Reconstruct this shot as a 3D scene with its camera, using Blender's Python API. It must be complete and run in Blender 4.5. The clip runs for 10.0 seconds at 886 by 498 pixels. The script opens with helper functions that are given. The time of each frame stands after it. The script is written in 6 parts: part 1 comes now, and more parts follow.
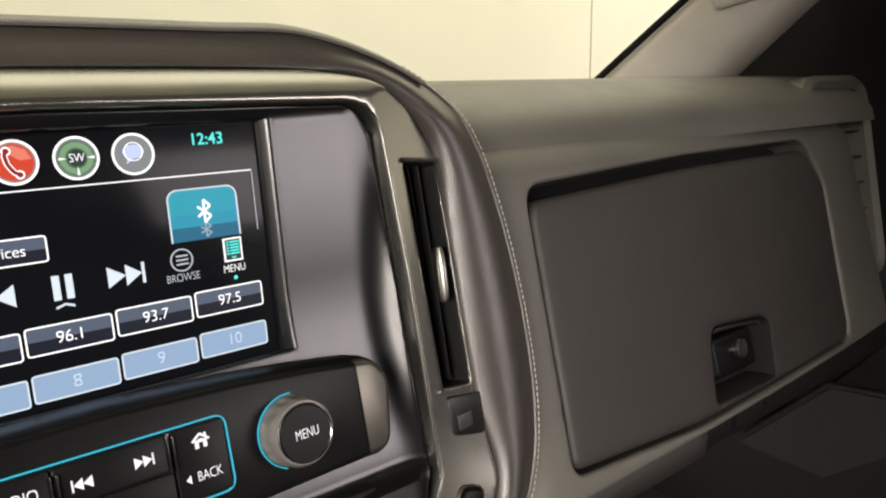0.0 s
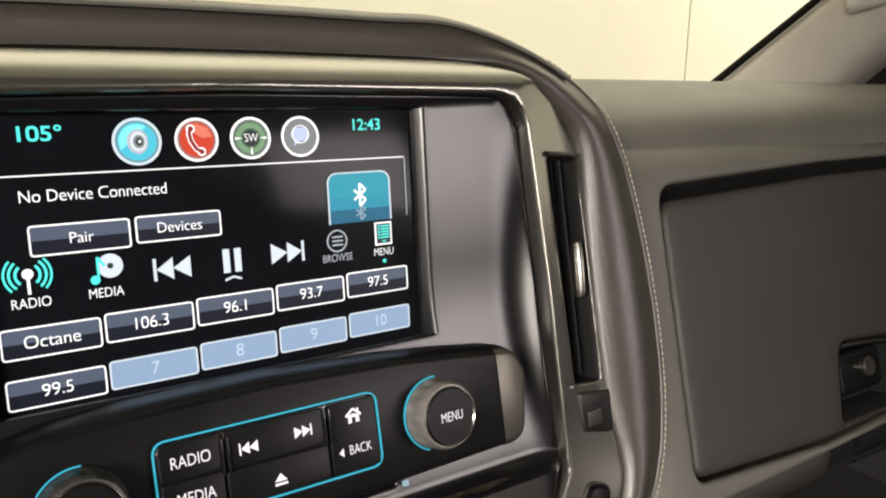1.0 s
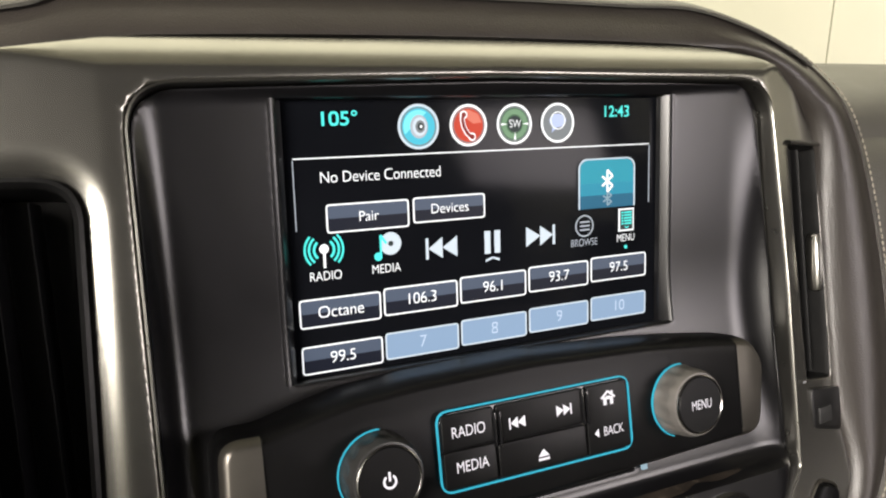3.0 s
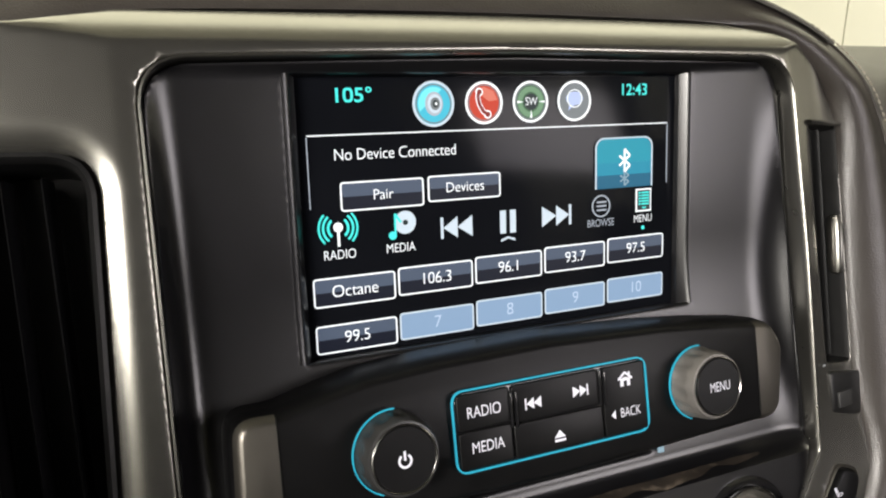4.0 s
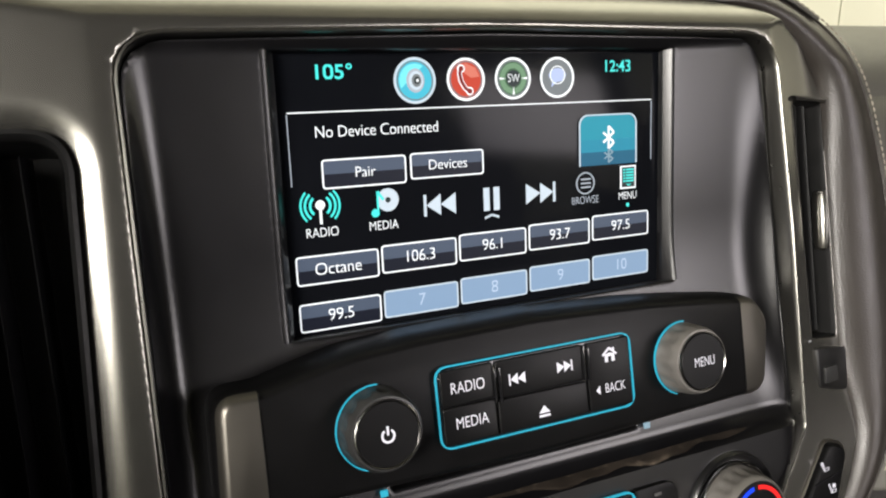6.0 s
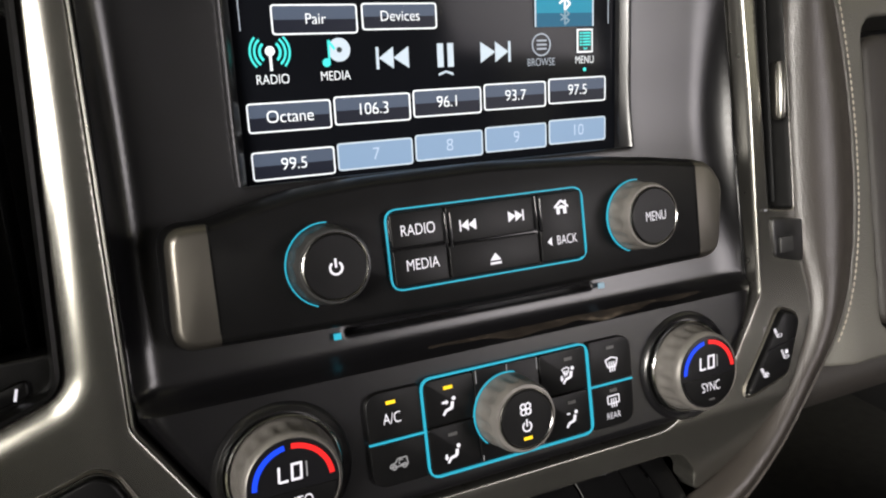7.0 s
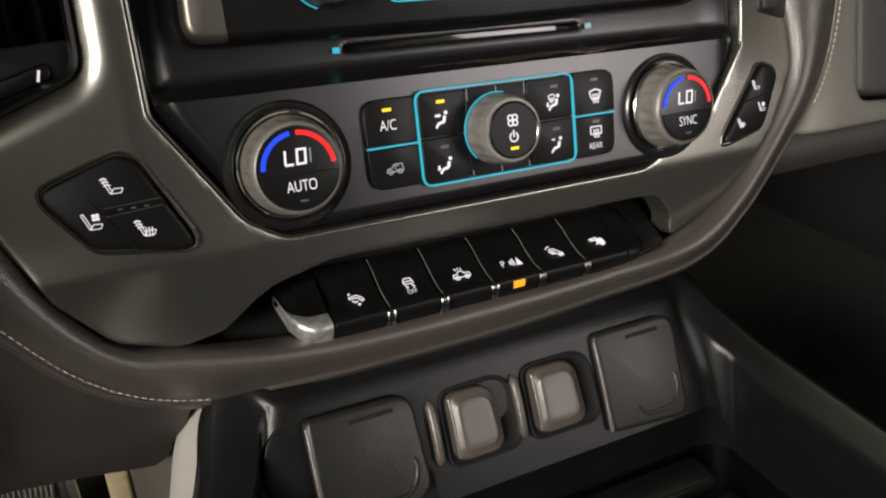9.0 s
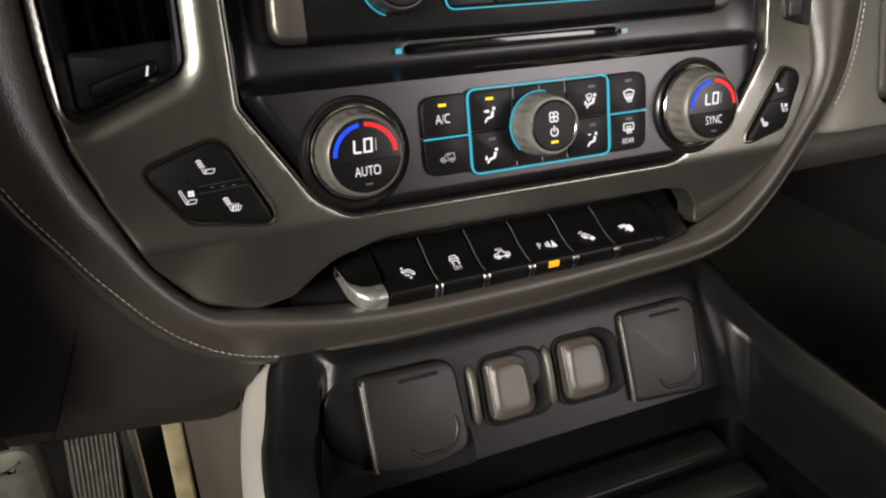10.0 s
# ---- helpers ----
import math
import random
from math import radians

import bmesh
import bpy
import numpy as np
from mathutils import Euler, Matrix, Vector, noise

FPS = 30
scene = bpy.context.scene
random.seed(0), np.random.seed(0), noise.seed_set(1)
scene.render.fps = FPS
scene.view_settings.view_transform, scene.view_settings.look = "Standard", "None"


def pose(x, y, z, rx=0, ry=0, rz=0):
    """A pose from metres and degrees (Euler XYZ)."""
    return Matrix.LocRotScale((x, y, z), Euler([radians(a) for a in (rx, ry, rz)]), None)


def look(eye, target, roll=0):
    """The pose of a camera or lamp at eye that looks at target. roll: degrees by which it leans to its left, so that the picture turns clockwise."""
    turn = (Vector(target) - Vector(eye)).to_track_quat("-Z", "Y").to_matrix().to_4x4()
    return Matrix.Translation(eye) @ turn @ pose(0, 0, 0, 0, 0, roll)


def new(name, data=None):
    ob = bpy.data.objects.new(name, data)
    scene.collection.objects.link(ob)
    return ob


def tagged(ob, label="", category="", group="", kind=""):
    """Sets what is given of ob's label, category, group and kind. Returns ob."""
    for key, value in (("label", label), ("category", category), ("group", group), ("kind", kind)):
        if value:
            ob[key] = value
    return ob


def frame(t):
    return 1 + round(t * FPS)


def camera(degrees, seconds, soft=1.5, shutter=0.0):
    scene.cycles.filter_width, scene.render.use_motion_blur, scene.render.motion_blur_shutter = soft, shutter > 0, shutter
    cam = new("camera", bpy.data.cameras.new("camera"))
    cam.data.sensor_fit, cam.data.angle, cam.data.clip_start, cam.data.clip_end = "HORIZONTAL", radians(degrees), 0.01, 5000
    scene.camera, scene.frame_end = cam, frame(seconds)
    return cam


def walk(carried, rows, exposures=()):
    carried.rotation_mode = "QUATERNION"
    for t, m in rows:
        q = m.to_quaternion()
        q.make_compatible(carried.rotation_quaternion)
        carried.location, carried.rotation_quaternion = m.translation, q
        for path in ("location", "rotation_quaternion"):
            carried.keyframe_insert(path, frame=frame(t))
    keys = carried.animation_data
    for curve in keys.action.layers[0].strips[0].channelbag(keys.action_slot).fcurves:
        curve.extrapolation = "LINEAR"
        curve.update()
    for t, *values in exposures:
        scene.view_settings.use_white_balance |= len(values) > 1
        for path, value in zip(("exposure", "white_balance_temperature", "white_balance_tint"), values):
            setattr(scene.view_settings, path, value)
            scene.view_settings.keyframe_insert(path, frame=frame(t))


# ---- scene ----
cam = camera(60.7, 10.0, soft=2.1)
PATH = [
    (0, (-0.07, -0.317, 1.518), (1.182, 1.18, 1.078), -0.8),
    (0.5, (-0.076, -0.31, 1.519), (1.101, 1.25, 1.094), 0.3),
    (1, (-0.098, -0.301, 1.514), (0.993, 1.317, 1.077), 0.8),
    (1.5, (-0.118, -0.293, 1.516), (0.891, 1.377, 1.077), 0.9),
    (2, (-0.148, -0.279, 1.522), (0.776, 1.433, 1.057), 0.9),
    (2.5, (-0.156, -0.277, 1.52), (0.717, 1.457, 1.041), 0.9),
    (4, (-0.157, -0.273, 1.511), (0.657, 1.479, 0.996), 0.7),
    (4.5, (-0.158, -0.274, 1.51), (0.657, 1.477, 0.989), 0.5),
    (5, (-0.156, -0.274, 1.508), (0.656, 1.477, 0.984), 0.3),
    (6.5, (-0.149, -0.283, 1.501), (0.675, 1.449, 0.935), 0.1),
    (7, (-0.144, -0.298, 1.465), (0.675, 1.41, 0.824), 0.0),
    (7.5, (-0.142, -0.308, 1.45), (0.676, 1.376, 0.747), 0.2),
    (8, (-0.146, -0.317, 1.429), (0.669, 1.329, 0.638), 0.4),
    (8.2, (-0.145, -0.325, 1.416), (0.649, 1.322, 0.605), -0.0),
    (8.5, (-0.149, -0.327, 1.409), (0.651, 1.293, 0.551), 0.3),
    (9, (-0.163, -0.341, 1.407), (0.616, 1.261, 0.499), 0.1),
    (9.5, (-0.172, -0.355, 1.414), (0.588, 1.241, 0.479), 0.3),
    (10, (-0.186, -0.371, 1.424), (0.517, 1.245, 0.477), 0.7),
]
walk(cam, [(t, look(eye, target, roll)) for t, eye, target, roll in PATH],
     [(0, 0.42, 6750, 13), (1.5, 0.47, 6850, 13.5), (2.7, 0.45, 6750, 12.5), (3.8, 0.35, 6500, 10.5), (6.5, 0.33, 6500, 10.5), (7.5, 0.40, 6500, 10.5), (8.5, 0.20, 6650, 10.5), (9, 0.32, 6700, 10.5), (10, 0.42, 6700, 10)])
from mathutils import geometry


# ---- world and large lights ----
world = bpy.data.worlds.new("garage_air")
world.use_nodes = True
world.node_tree.nodes["Background"].inputs["Color"].default_value = (0.9, 0.95, 1.0, 1)
world.node_tree.nodes["Background"].inputs["Strength"].default_value = 0.03
scene.world = world


def ceiling_or_fill_light(x, y, z, sx, sy, power, aim, colour=(1.0, 0.97, 0.86), spread=180):
    lamp = bpy.data.lights.new("ceiling_or_fill_lamp", "AREA")
    lamp.shape, lamp.size, lamp.size_y, lamp.energy, lamp.color = "RECTANGLE", sx, sy, power, colour
    lamp.spread = radians(spread)
    ob = new("ceiling_or_fill_lamp", lamp)
    ob.matrix_world = look((x, y, z), aim)
    return ob


ceiling_or_fill_light(1.5, 1.75, 4.2, 9.0, 2.4, 160, (1.5, 2.6, 0), (1.0, 0.965, 0.74))
# Unseen fill lamp at the driver's door opening, lights the bezel's left side.
ceiling_or_fill_light(-1.50, -1.15, 1.86, 0.90, 0.50, 4.4, (-0.20, -0.1, 1.33), (1.0, 0.95, 0.88), 36)
# Unseen garage strip, brightens the side wall that the bezel reflects.
ceiling_or_fill_light(3.6, -3.2, 4.2, 6.0, 0.5, 300, (8.9, -4.0, 1.4), (1.0, 0.96, 0.88))
# Unseen fill lamp on the passenger's rear side, added for the panel's sheen.
ceiling_or_fill_light(1.00, -1.44, 1.66, 0.90, 0.42, 1.9, (0.05, 0.0, 1.45), (1.0, 0.93, 0.98), 80)


# ---- materials ----
def material(name, base, rough=0.5, metal=0.0, grain=0.0, grain_scale=900.0, vary=0.15, vary_scale=30.0, cells=False,
             rough_vary=0.08, coat=0.0, dust=0.0, spec=0.5):
    m = bpy.data.materials.new(name)
    m.use_nodes = True
    nt = m.node_tree
    b = nt.nodes["Principled BSDF"]
    b.inputs["Metallic"].default_value = metal
    b.inputs["Coat Weight"].default_value = coat
    b.inputs["Coat Roughness"].default_value = 0.12
    b.inputs["Specular IOR Level"].default_value = spec
    co = nt.nodes.new("ShaderNodeTexCoord")
    n1 = nt.nodes.new("ShaderNodeTexNoise")
    n1.inputs["Scale"].default_value = vary_scale
    n1.inputs["Detail"].default_value = 6
    nt.links.new(co.outputs["Object"], n1.inputs["Vector"])
    ramp = nt.nodes.new("ShaderNodeMapRange")
    ramp.inputs["From Min"].default_value, ramp.inputs["From Max"].default_value = 0.3, 0.7
    ramp.inputs["To Min"].default_value, ramp.inputs["To Max"].default_value = 1 - vary, 1 + vary
    nt.links.new(n1.outputs["Fac"], ramp.inputs["Value"])
    mul = nt.nodes.new("ShaderNodeVectorMath")
    mul.operation = "SCALE"
    mul.inputs[0].default_value = base
    nt.links.new(ramp.outputs["Result"], mul.inputs["Scale"])
    colour = mul.outputs["Vector"]
    if dust:
        n3 = nt.nodes.new("ShaderNodeTexNoise")
        n3.inputs["Scale"].default_value = 160
        n3.inputs["Detail"].default_value = 8
        nt.links.new(co.outputs["Object"], n3.inputs["Vector"])
        r3 = nt.nodes.new("ShaderNodeMapRange")
        r3.inputs["From Min"].default_value, r3.inputs["From Max"].default_value = 0.58, 0.8
        r3.inputs["To Max"].default_value = dust
        nt.links.new(n3.outputs["Fac"], r3.inputs["Value"])
        mix = nt.nodes.new("ShaderNodeMix")
        mix.data_type = "RGBA"
        nt.links.new(r3.outputs["Result"], mix.inputs["Factor"])
        nt.links.new(colour, mix.inputs["A"])
        mix.inputs["B"].default_value = (0.16, 0.13, 0.10, 1)
        colour = mix.outputs["Result"]
    nt.links.new(colour, b.inputs["Base Color"])
    n2 = nt.nodes.new("ShaderNodeTexNoise")
    n2.inputs["Scale"].default_value = vary_scale * 4
    n2.inputs["Detail"].default_value = 4
    nt.links.new(co.outputs["Object"], n2.inputs["Vector"])
    rr_ = nt.nodes.new("ShaderNodeMapRange")
    rr_.inputs["To Min"].default_value, rr_.inputs["To Max"].default_value = max(rough - rough_vary, 0.02), rough + rough_vary
    nt.links.new(n2.outputs["Fac"], rr_.inputs["Value"])
    nt.links.new(rr_.outputs["Result"], b.inputs["Roughness"])
    if grain:
        if cells:
            g = nt.nodes.new("ShaderNodeTexVoronoi")
            g.inputs["Scale"].default_value = grain_scale
            height = g.outputs["Distance"]
        else:
            g = nt.nodes.new("ShaderNodeTexNoise")
            g.inputs["Scale"].default_value = grain_scale
            g.inputs["Detail"].default_value = 3
            height = g.outputs["Fac"]
        nt.links.new(co.outputs["Object"], g.inputs["Vector"])
        bump = nt.nodes.new("ShaderNodeBump")
        bump.inputs["Strength"].default_value = grain
        bump.inputs["Distance"].default_value = 0.0004
        nt.links.new(height, bump.inputs["Height"])
        nt.links.new(bump.outputs["Normal"], b.inputs["Normal"])
    return m


def glowing(name, colour, strength=1.0):
    m = bpy.data.materials.new(name)
    m.use_nodes = True
    b = m.node_tree.nodes["Principled BSDF"]
    b.inputs["Base Color"].default_value = (*[c * 0.3 for c in colour], 1)
    b.inputs["Roughness"].default_value = 0.4
    b.inputs["Emission Color"].default_value = (*colour, 1)
    b.inputs["Specular IOR Level"].default_value = 0.15
    b.inputs["Emission Strength"].default_value = strength * 0.78
    return m


SILVER = material("pewter_paint", (0.225, 0.220, 0.198), 0.25, 0.92, 0, 2500, 0.04, 40, rough_vary=0.012)
TRIM = material("brushed_nickel_paint", (0.120, 0.112, 0.098), 0.38, 0.9, 0.03, 2500, 0.05, 60, rough_vary=0.015)
CHROME = material("chrome", (0.62, 0.62, 0.61), 0.16, 1.0, 0, vary=0.03, rough_vary=0.05)
EDGE_METAL = material("satin_edge_metal", (0.19, 0.185, 0.17), 0.28, 0.95, 0, vary=0.05, rough_vary=0.02)
POLISHED = material("polished_dark_metal", (0.30, 0.295, 0.285), 0.22, 1.0, 0, vary=0.05, rough_vary=0.04)
WORN = material("worn_chrome", (0.45, 0.45, 0.44), 0.32, 0.8, 0.5, 900, 0.3, 300, dust=0.5)
BLACK = material("black_moulded_plastic", (0.008, 0.008, 0.008), 0.32, 0, 0.06, 2600, 0.2, 40, dust=0.01, spec=0.35)
DUSTY = material("dusty_housing_shelf", (0.024, 0.019, 0.015), 0.5, 0, 0.3, 900, 0.7, 70, dust=0.9, spec=0.3)
SATIN = material("satin_black_housing", (0.0045, 0.0044, 0.0050), 0.29, 0, 0, 2600, 0.15, 30, rough_vary=0.02, spec=0.55)
KEY = material("black_key_plastic", (0.0034, 0.0034, 0.0036), 0.38, 0, 0.05, 2800, 0.2, 60, dust=0.008, rough_vary=0.03, spec=0.15)
GLOSS = material("gloss_black", (0.008, 0.008, 0.009), 0.08, 0, 0, vary=0.1, rough_vary=0.03)
DIALGLASS = material("dial_glass", (0.006, 0.006, 0.007), 0.22, 0, 0, vary=0.1, rough_vary=0.03, spec=0.2)
SCREEN = material("screen_glass", (0.004, 0.0045, 0.006), 0.12, 0, 0, vary=0.1, rough_vary=0.03, spec=0.09)
RUBBER = material("grey_knob_plastic", (0.13, 0.122, 0.113), 0.42, 0.3, 0.2, 1800, 0.15, 120)
DARKKNOB = material("dark_knob_plastic", (0.03, 0.03, 0.03), 0.35, 0.2, 0.1, 1800, 0.15, 120)
LEATHER = material("brown_black_leather", (0.033, 0.0285, 0.025), 0.37, 0, 0.3, 1300, 0.05, 25, cells=True, spec=0.65)
DRIVERDASH = material("driver_blocker_skin", (0.012, 0.011, 0.010), 0.6, 0, 0.5, 1300, 0.10, 12, cells=True, spec=0.3)
# Dash paler, glove door darker: windshield light fading downwards is in these colours.
DASH = material("soft_dash_skin_lit", (0.080, 0.077, 0.067), 0.52, 0, 0.5, 1300, 0.10, 12, cells=True)
GLOVE = material("glove_door_plastic_shaded", (0.024, 0.0215, 0.0195), 0.5, 0, 0.4, 1500, 0.08, 10, cells=True, spec=0.35)
# Base colour lowered: the shade on the knee bolster is in the colour.
KNEE = material("shaded_bolster_skin", (0.014, 0.012, 0.0105), 0.5, 0, 0.5, 1300, 0.10, 15, cells=True)
CONSOLE = material("console_black_plastic", (0.0038, 0.0040, 0.0042), 0.34, 0, 0.2, 1600, 0.15, 25, dust=0.02, rough_vary=0.04, spec=0.2)
COVER = material("outlet_cover_plastic", (0.045, 0.039, 0.034), 0.34, 0, 0.3, 1600, 0.15, 40)
DARKCOVER = material("dark_outlet_cover", (0.009, 0.0088, 0.0082), 0.33, 0, 0.3, 1600, 0.15, 40, spec=0.25)
GREYTRIM = material("grey_side_trim", (0.25, 0.24, 0.22), 0.5, 0.1, 0.3, 1500, 0.08, 30)
THREAD = material("pale_thread", (0.30, 0.27, 0.225), 0.7, 0, 0.3, 3000)
PILLAR = material("pillar_cloth", (0.52, 0.49, 0.43), 0.85, 0, 0.5, 1800, 0.06, 20)
HANDLE = material("grab_handle_plastic", (0.62, 0.60, 0.55), 0.5, 0, 0.2, 1500, 0.05, 20)
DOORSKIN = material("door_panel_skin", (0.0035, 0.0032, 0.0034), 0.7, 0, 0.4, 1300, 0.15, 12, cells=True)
CARPET = material("carpet", (0.016, 0.015, 0.014), 0.95, 0, 1.0, 900, 0.3, 60)
MATGREY = material("door_pocket_plastic", (0.009, 0.009, 0.0095), 0.8, 0, 0.5, 600, 0.1, 30)
PEDAL = material("pedal_metal", (0.33, 0.32, 0.29), 0.4, 0.6, 0.3, 1500, 0.2, 90)
FOAM = material("yellowed_foam", (0.30, 0.25, 0.15), 0.9, 0, 0.8, 500, 0.3, 50)
SIDESKIN = material("console_side_skin", (0.055, 0.047, 0.040), 0.5, 0, 0.4, 1500, 0.08, 10, cells=True)
HEADLINER = material("headliner_cloth", (0.16, 0.155, 0.145), 0.9, 0, 0.5, 1200, 0.05, 10)
WALLWHITE = material("white_wall_paint", (0.80, 0.79, 0.72), 0.7, 0, 0.1, 60, 0.02, 2)
CONCRETE = material("garage_concrete", (0.32, 0.31, 0.29), 0.75, 0, 0.3, 80, 0.15, 3)
SEAM = material("wall_joint", (0.12, 0.115, 0.10), 0.8, 0, 0, vary=0.1)
# Black of real seals and joints, also the shade coloured into recesses.
SEAL_AND_SHADE = material("black_seal_and_shade", (0.0035, 0.0035, 0.0035), 0.8, 0, 0.2, 900, spec=0.2)

LIT = glowing("backlit_white", (0.82, 0.80, 0.87), 0.85)
LITDIM = glowing("dim_legend", (0.35, 0.35, 0.36), 0.5)
CYAN = glowing("cyan_light_line", (0.03, 0.42, 0.58), 0.75)
CYANTEXT = glowing("cyan_pixels", (0.06, 0.70, 0.66), 1.0)
AMBER = glowing("amber_led", (1.0, 0.62, 0.02), 1.2)
ORANGE = glowing("orange_led", (1.0, 0.36, 0.02), 1.1)
LEDOFF = material("unlit_led", (0.05, 0.05, 0.05), 0.4)
BLUE = glowing("blue_arc", (0.01, 0.06, 0.9), 1.0)
RED = glowing("red_arc", (0.95, 0.02, 0.02), 1.0)
PIXWHITE = glowing("white_pixels", (0.88, 0.92, 0.95), 1.0)
PIXGREY = glowing("grey_pixels", (0.42, 0.47, 0.54), 0.8)
BTNFILL = glowing("dark_button_pixels", (0.008, 0.010, 0.018), 1.0)
BTNTOP = glowing("button_sheen_pixels", (0.065, 0.085, 0.125), 1.0)
SLATE = glowing("slate_button_pixels", (0.20, 0.30, 0.44), 1.0)
SLATETEXT = glowing("slate_text_pixels", (0.42, 0.52, 0.66), 1.0)
TEAL = glowing("teal_pixels", (0.012, 0.25, 0.34), 1.0)
TEALMID = glowing("mid_teal_pixels", (0.012, 0.22, 0.33), 1.0)
TEALDARK = glowing("dark_teal_pixels", (0.008, 0.10, 0.18), 1.0)
TEALGREY = glowing("reflection_pixels", (0.20, 0.30, 0.36), 1.0)
ICONRED = glowing("red_icon_pixels", (0.46, 0.045, 0.02), 1.0)
ICONGREEN = glowing("green_icon_pixels", (0.05, 0.11, 0.06), 1.0)
ICONDARK = glowing("dark_icon_pixels", (0.02, 0.03, 0.03), 1.0)
ICONBLUE = glowing("blue_icon_pixels", (0.05, 0.42, 0.56), 1.0)
ICONPALE = glowing("pale_blue_pixels", (0.40, 0.48, 0.75), 1.0)
ICONGREY = glowing("mid_grey_pixels", (0.16, 0.18, 0.19), 1.0)


# ---- mesh tools ----
def basis(origin, degrees):
    """A frame whose x runs along the dashboard, y up a face that leans back by that many degrees, z out of it."""
    s, c = math.sin(radians(degrees)), math.cos(radians(degrees))
    m = Matrix(((1, 0, 0, origin[0]), (0, s, -c, origin[1]), (0, c, s, origin[2]), (0, 0, 0, 1)))
    return m


FACE = basis((0, -0.012, 1.476), 14.0)
GLASS = basis((0, 0, 1.45), 6.0)


def thing(name, label, category, at=None, group="", kind=""):
    ob = new(name)
    ob.empty_display_size = 0.02
    ob.matrix_world = at if at is not None else Matrix()
    return tagged(ob, label, category, group, kind)


def mesh_of(name, bm, mat, angle=38):
    bm.normal_update()
    for f in bm.faces:
        f.smooth = True
    lim = radians(angle)
    for e in bm.edges:
        if len(e.link_faces) == 2 and e.calc_face_angle(0) > lim:
            e.smooth = False
    me = bpy.data.meshes.new(name)
    bm.to_mesh(me)
    bm.free()
    me.materials.append(mat)
    return me


def part(name, bm, mat, parent=None, label="", angle=38):
    ob = new(name, mesh_of(name, bm, mat, angle))
    if parent is not None:
        ob.parent = parent
    return tagged(ob, label)


def single(name, bm, mat, label, category, at=None, kind="", group=""):
    ob = part(name, bm, mat)
    if at is not None:
        ob.matrix_world = at
    return tagged(ob, label, category, group, kind)


def loft(loops, closed=True, cap0=False, cap1=False, bm=None):
    bm = bm or bmesh.new()
    rows = [[bm.verts.new(p) for p in loop] for loop in loops]
    n = len(rows[0])
    for a, b in zip(rows, rows[1:]):
        for i in range(n if closed else n - 1):
            j = (i + 1) % n
            try:
                bm.faces.new((a[i], a[j], b[j], b[i]))
            except ValueError:
                pass
    if cap0:
        bm.faces.new(rows[0][::-1])
    if cap1:
        bm.faces.new(rows[-1])
    bmesh.ops.recalc_face_normals(bm, faces=bm.faces)
    return bm


def rpoly(corners, seg=5):
    """A rounded polygon, counterclockwise, from corners (x, y, radius)."""
    out, k = [], len(corners)
    for i, (x, y, r) in enumerate(corners):
        p = Vector((x, y))
        a = (Vector(corners[i - 1][:2]) - p).normalized()
        b = (Vector(corners[(i + 1) % k][:2]) - p).normalized()
        if r <= 0:
            out += [p.copy() for _ in range(seg + 1)]
            continue
        half = a.angle(b) / 2
        d = r / math.tan(half)
        d = min(d, 0.48 * (Vector(corners[i - 1][:2]) - p).length, 0.48 * (Vector(corners[(i + 1) % k][:2]) - p).length)
        q0, q1 = p + a * d, p + b * d
        for s in range(seg + 1):
            t = s / seg
            out.append(q0 * (1 - t) ** 2 + p * 2 * t * (1 - t) * 0.9 + q1 * t ** 2 + (q0 + q1) * 0.5 * 2 * t * (1 - t) * 0.1)
    return [(v.x, v.y) for v in out]


def rrect(x0, y0, x1, y1, r, seg=5):
    return rpoly([(x0, y0, r), (x1, y0, r), (x1, y1, r), (x0, y1, r)], seg)


def inset(loop, d):
    """The loop moved inwards by d (counterclockwise loops)."""
    n, out = len(loop), []
    for i in range(n):
        p = Vector(loop[i])
        a = b = None
        for k in range(1, n):
            a = p - Vector(loop[i - k])
            if a.length > 1e-7:
                break
        for k in range(1, n):
            b = Vector(loop[(i + k) % n]) - p
            if b.length > 1e-7:
                break
        a, b = a.normalized(), b.normalized()
        na, nb = Vector((-a.y, a.x)), Vector((-b.y, b.x))
        m = na + nb
        m = m / max(m.length_squared / 2, 0.5)
        out.append((p.x + m.x * d, p.y + m.y * d))
    return out


def flat(loop, w):
    return [(x, y, w) for x, y in loop]


def plate(loop, w0, w1, bev=0.0008, steps=3, bm=None, dome=0.0):
    """A slab from w0 up to w1 with a rounded front edge."""
    loops = [flat(loop, w0), flat(loop, w1 - bev)]
    for s in range(1, steps + 1):
        a = s / steps * math.pi / 2
        loops.append(flat(inset(loop, bev * (1 - math.cos(a))), w1 - bev + bev * math.sin(a)))
    return loft(loops, True, True, True, bm)


def revolve(profile, n=48, centre=(0, 0), flute=None, cap=True, bm=None):
    """A turned body from (radius, height) pairs; flute(i_row, angle) scales the radius."""
    loops = []
    for k, (r, w) in enumerate(profile):
        loops.append([(centre[0] + r * (flute(k, 2 * math.pi * i / n) if flute else 1) * math.cos(2 * math.pi * i / n),
                       centre[1] + r * (flute(k, 2 * math.pi * i / n) if flute else 1) * math.sin(2 * math.pi * i / n), w) for i in range(n)])
    return loft(loops, True, False, cap, bm)


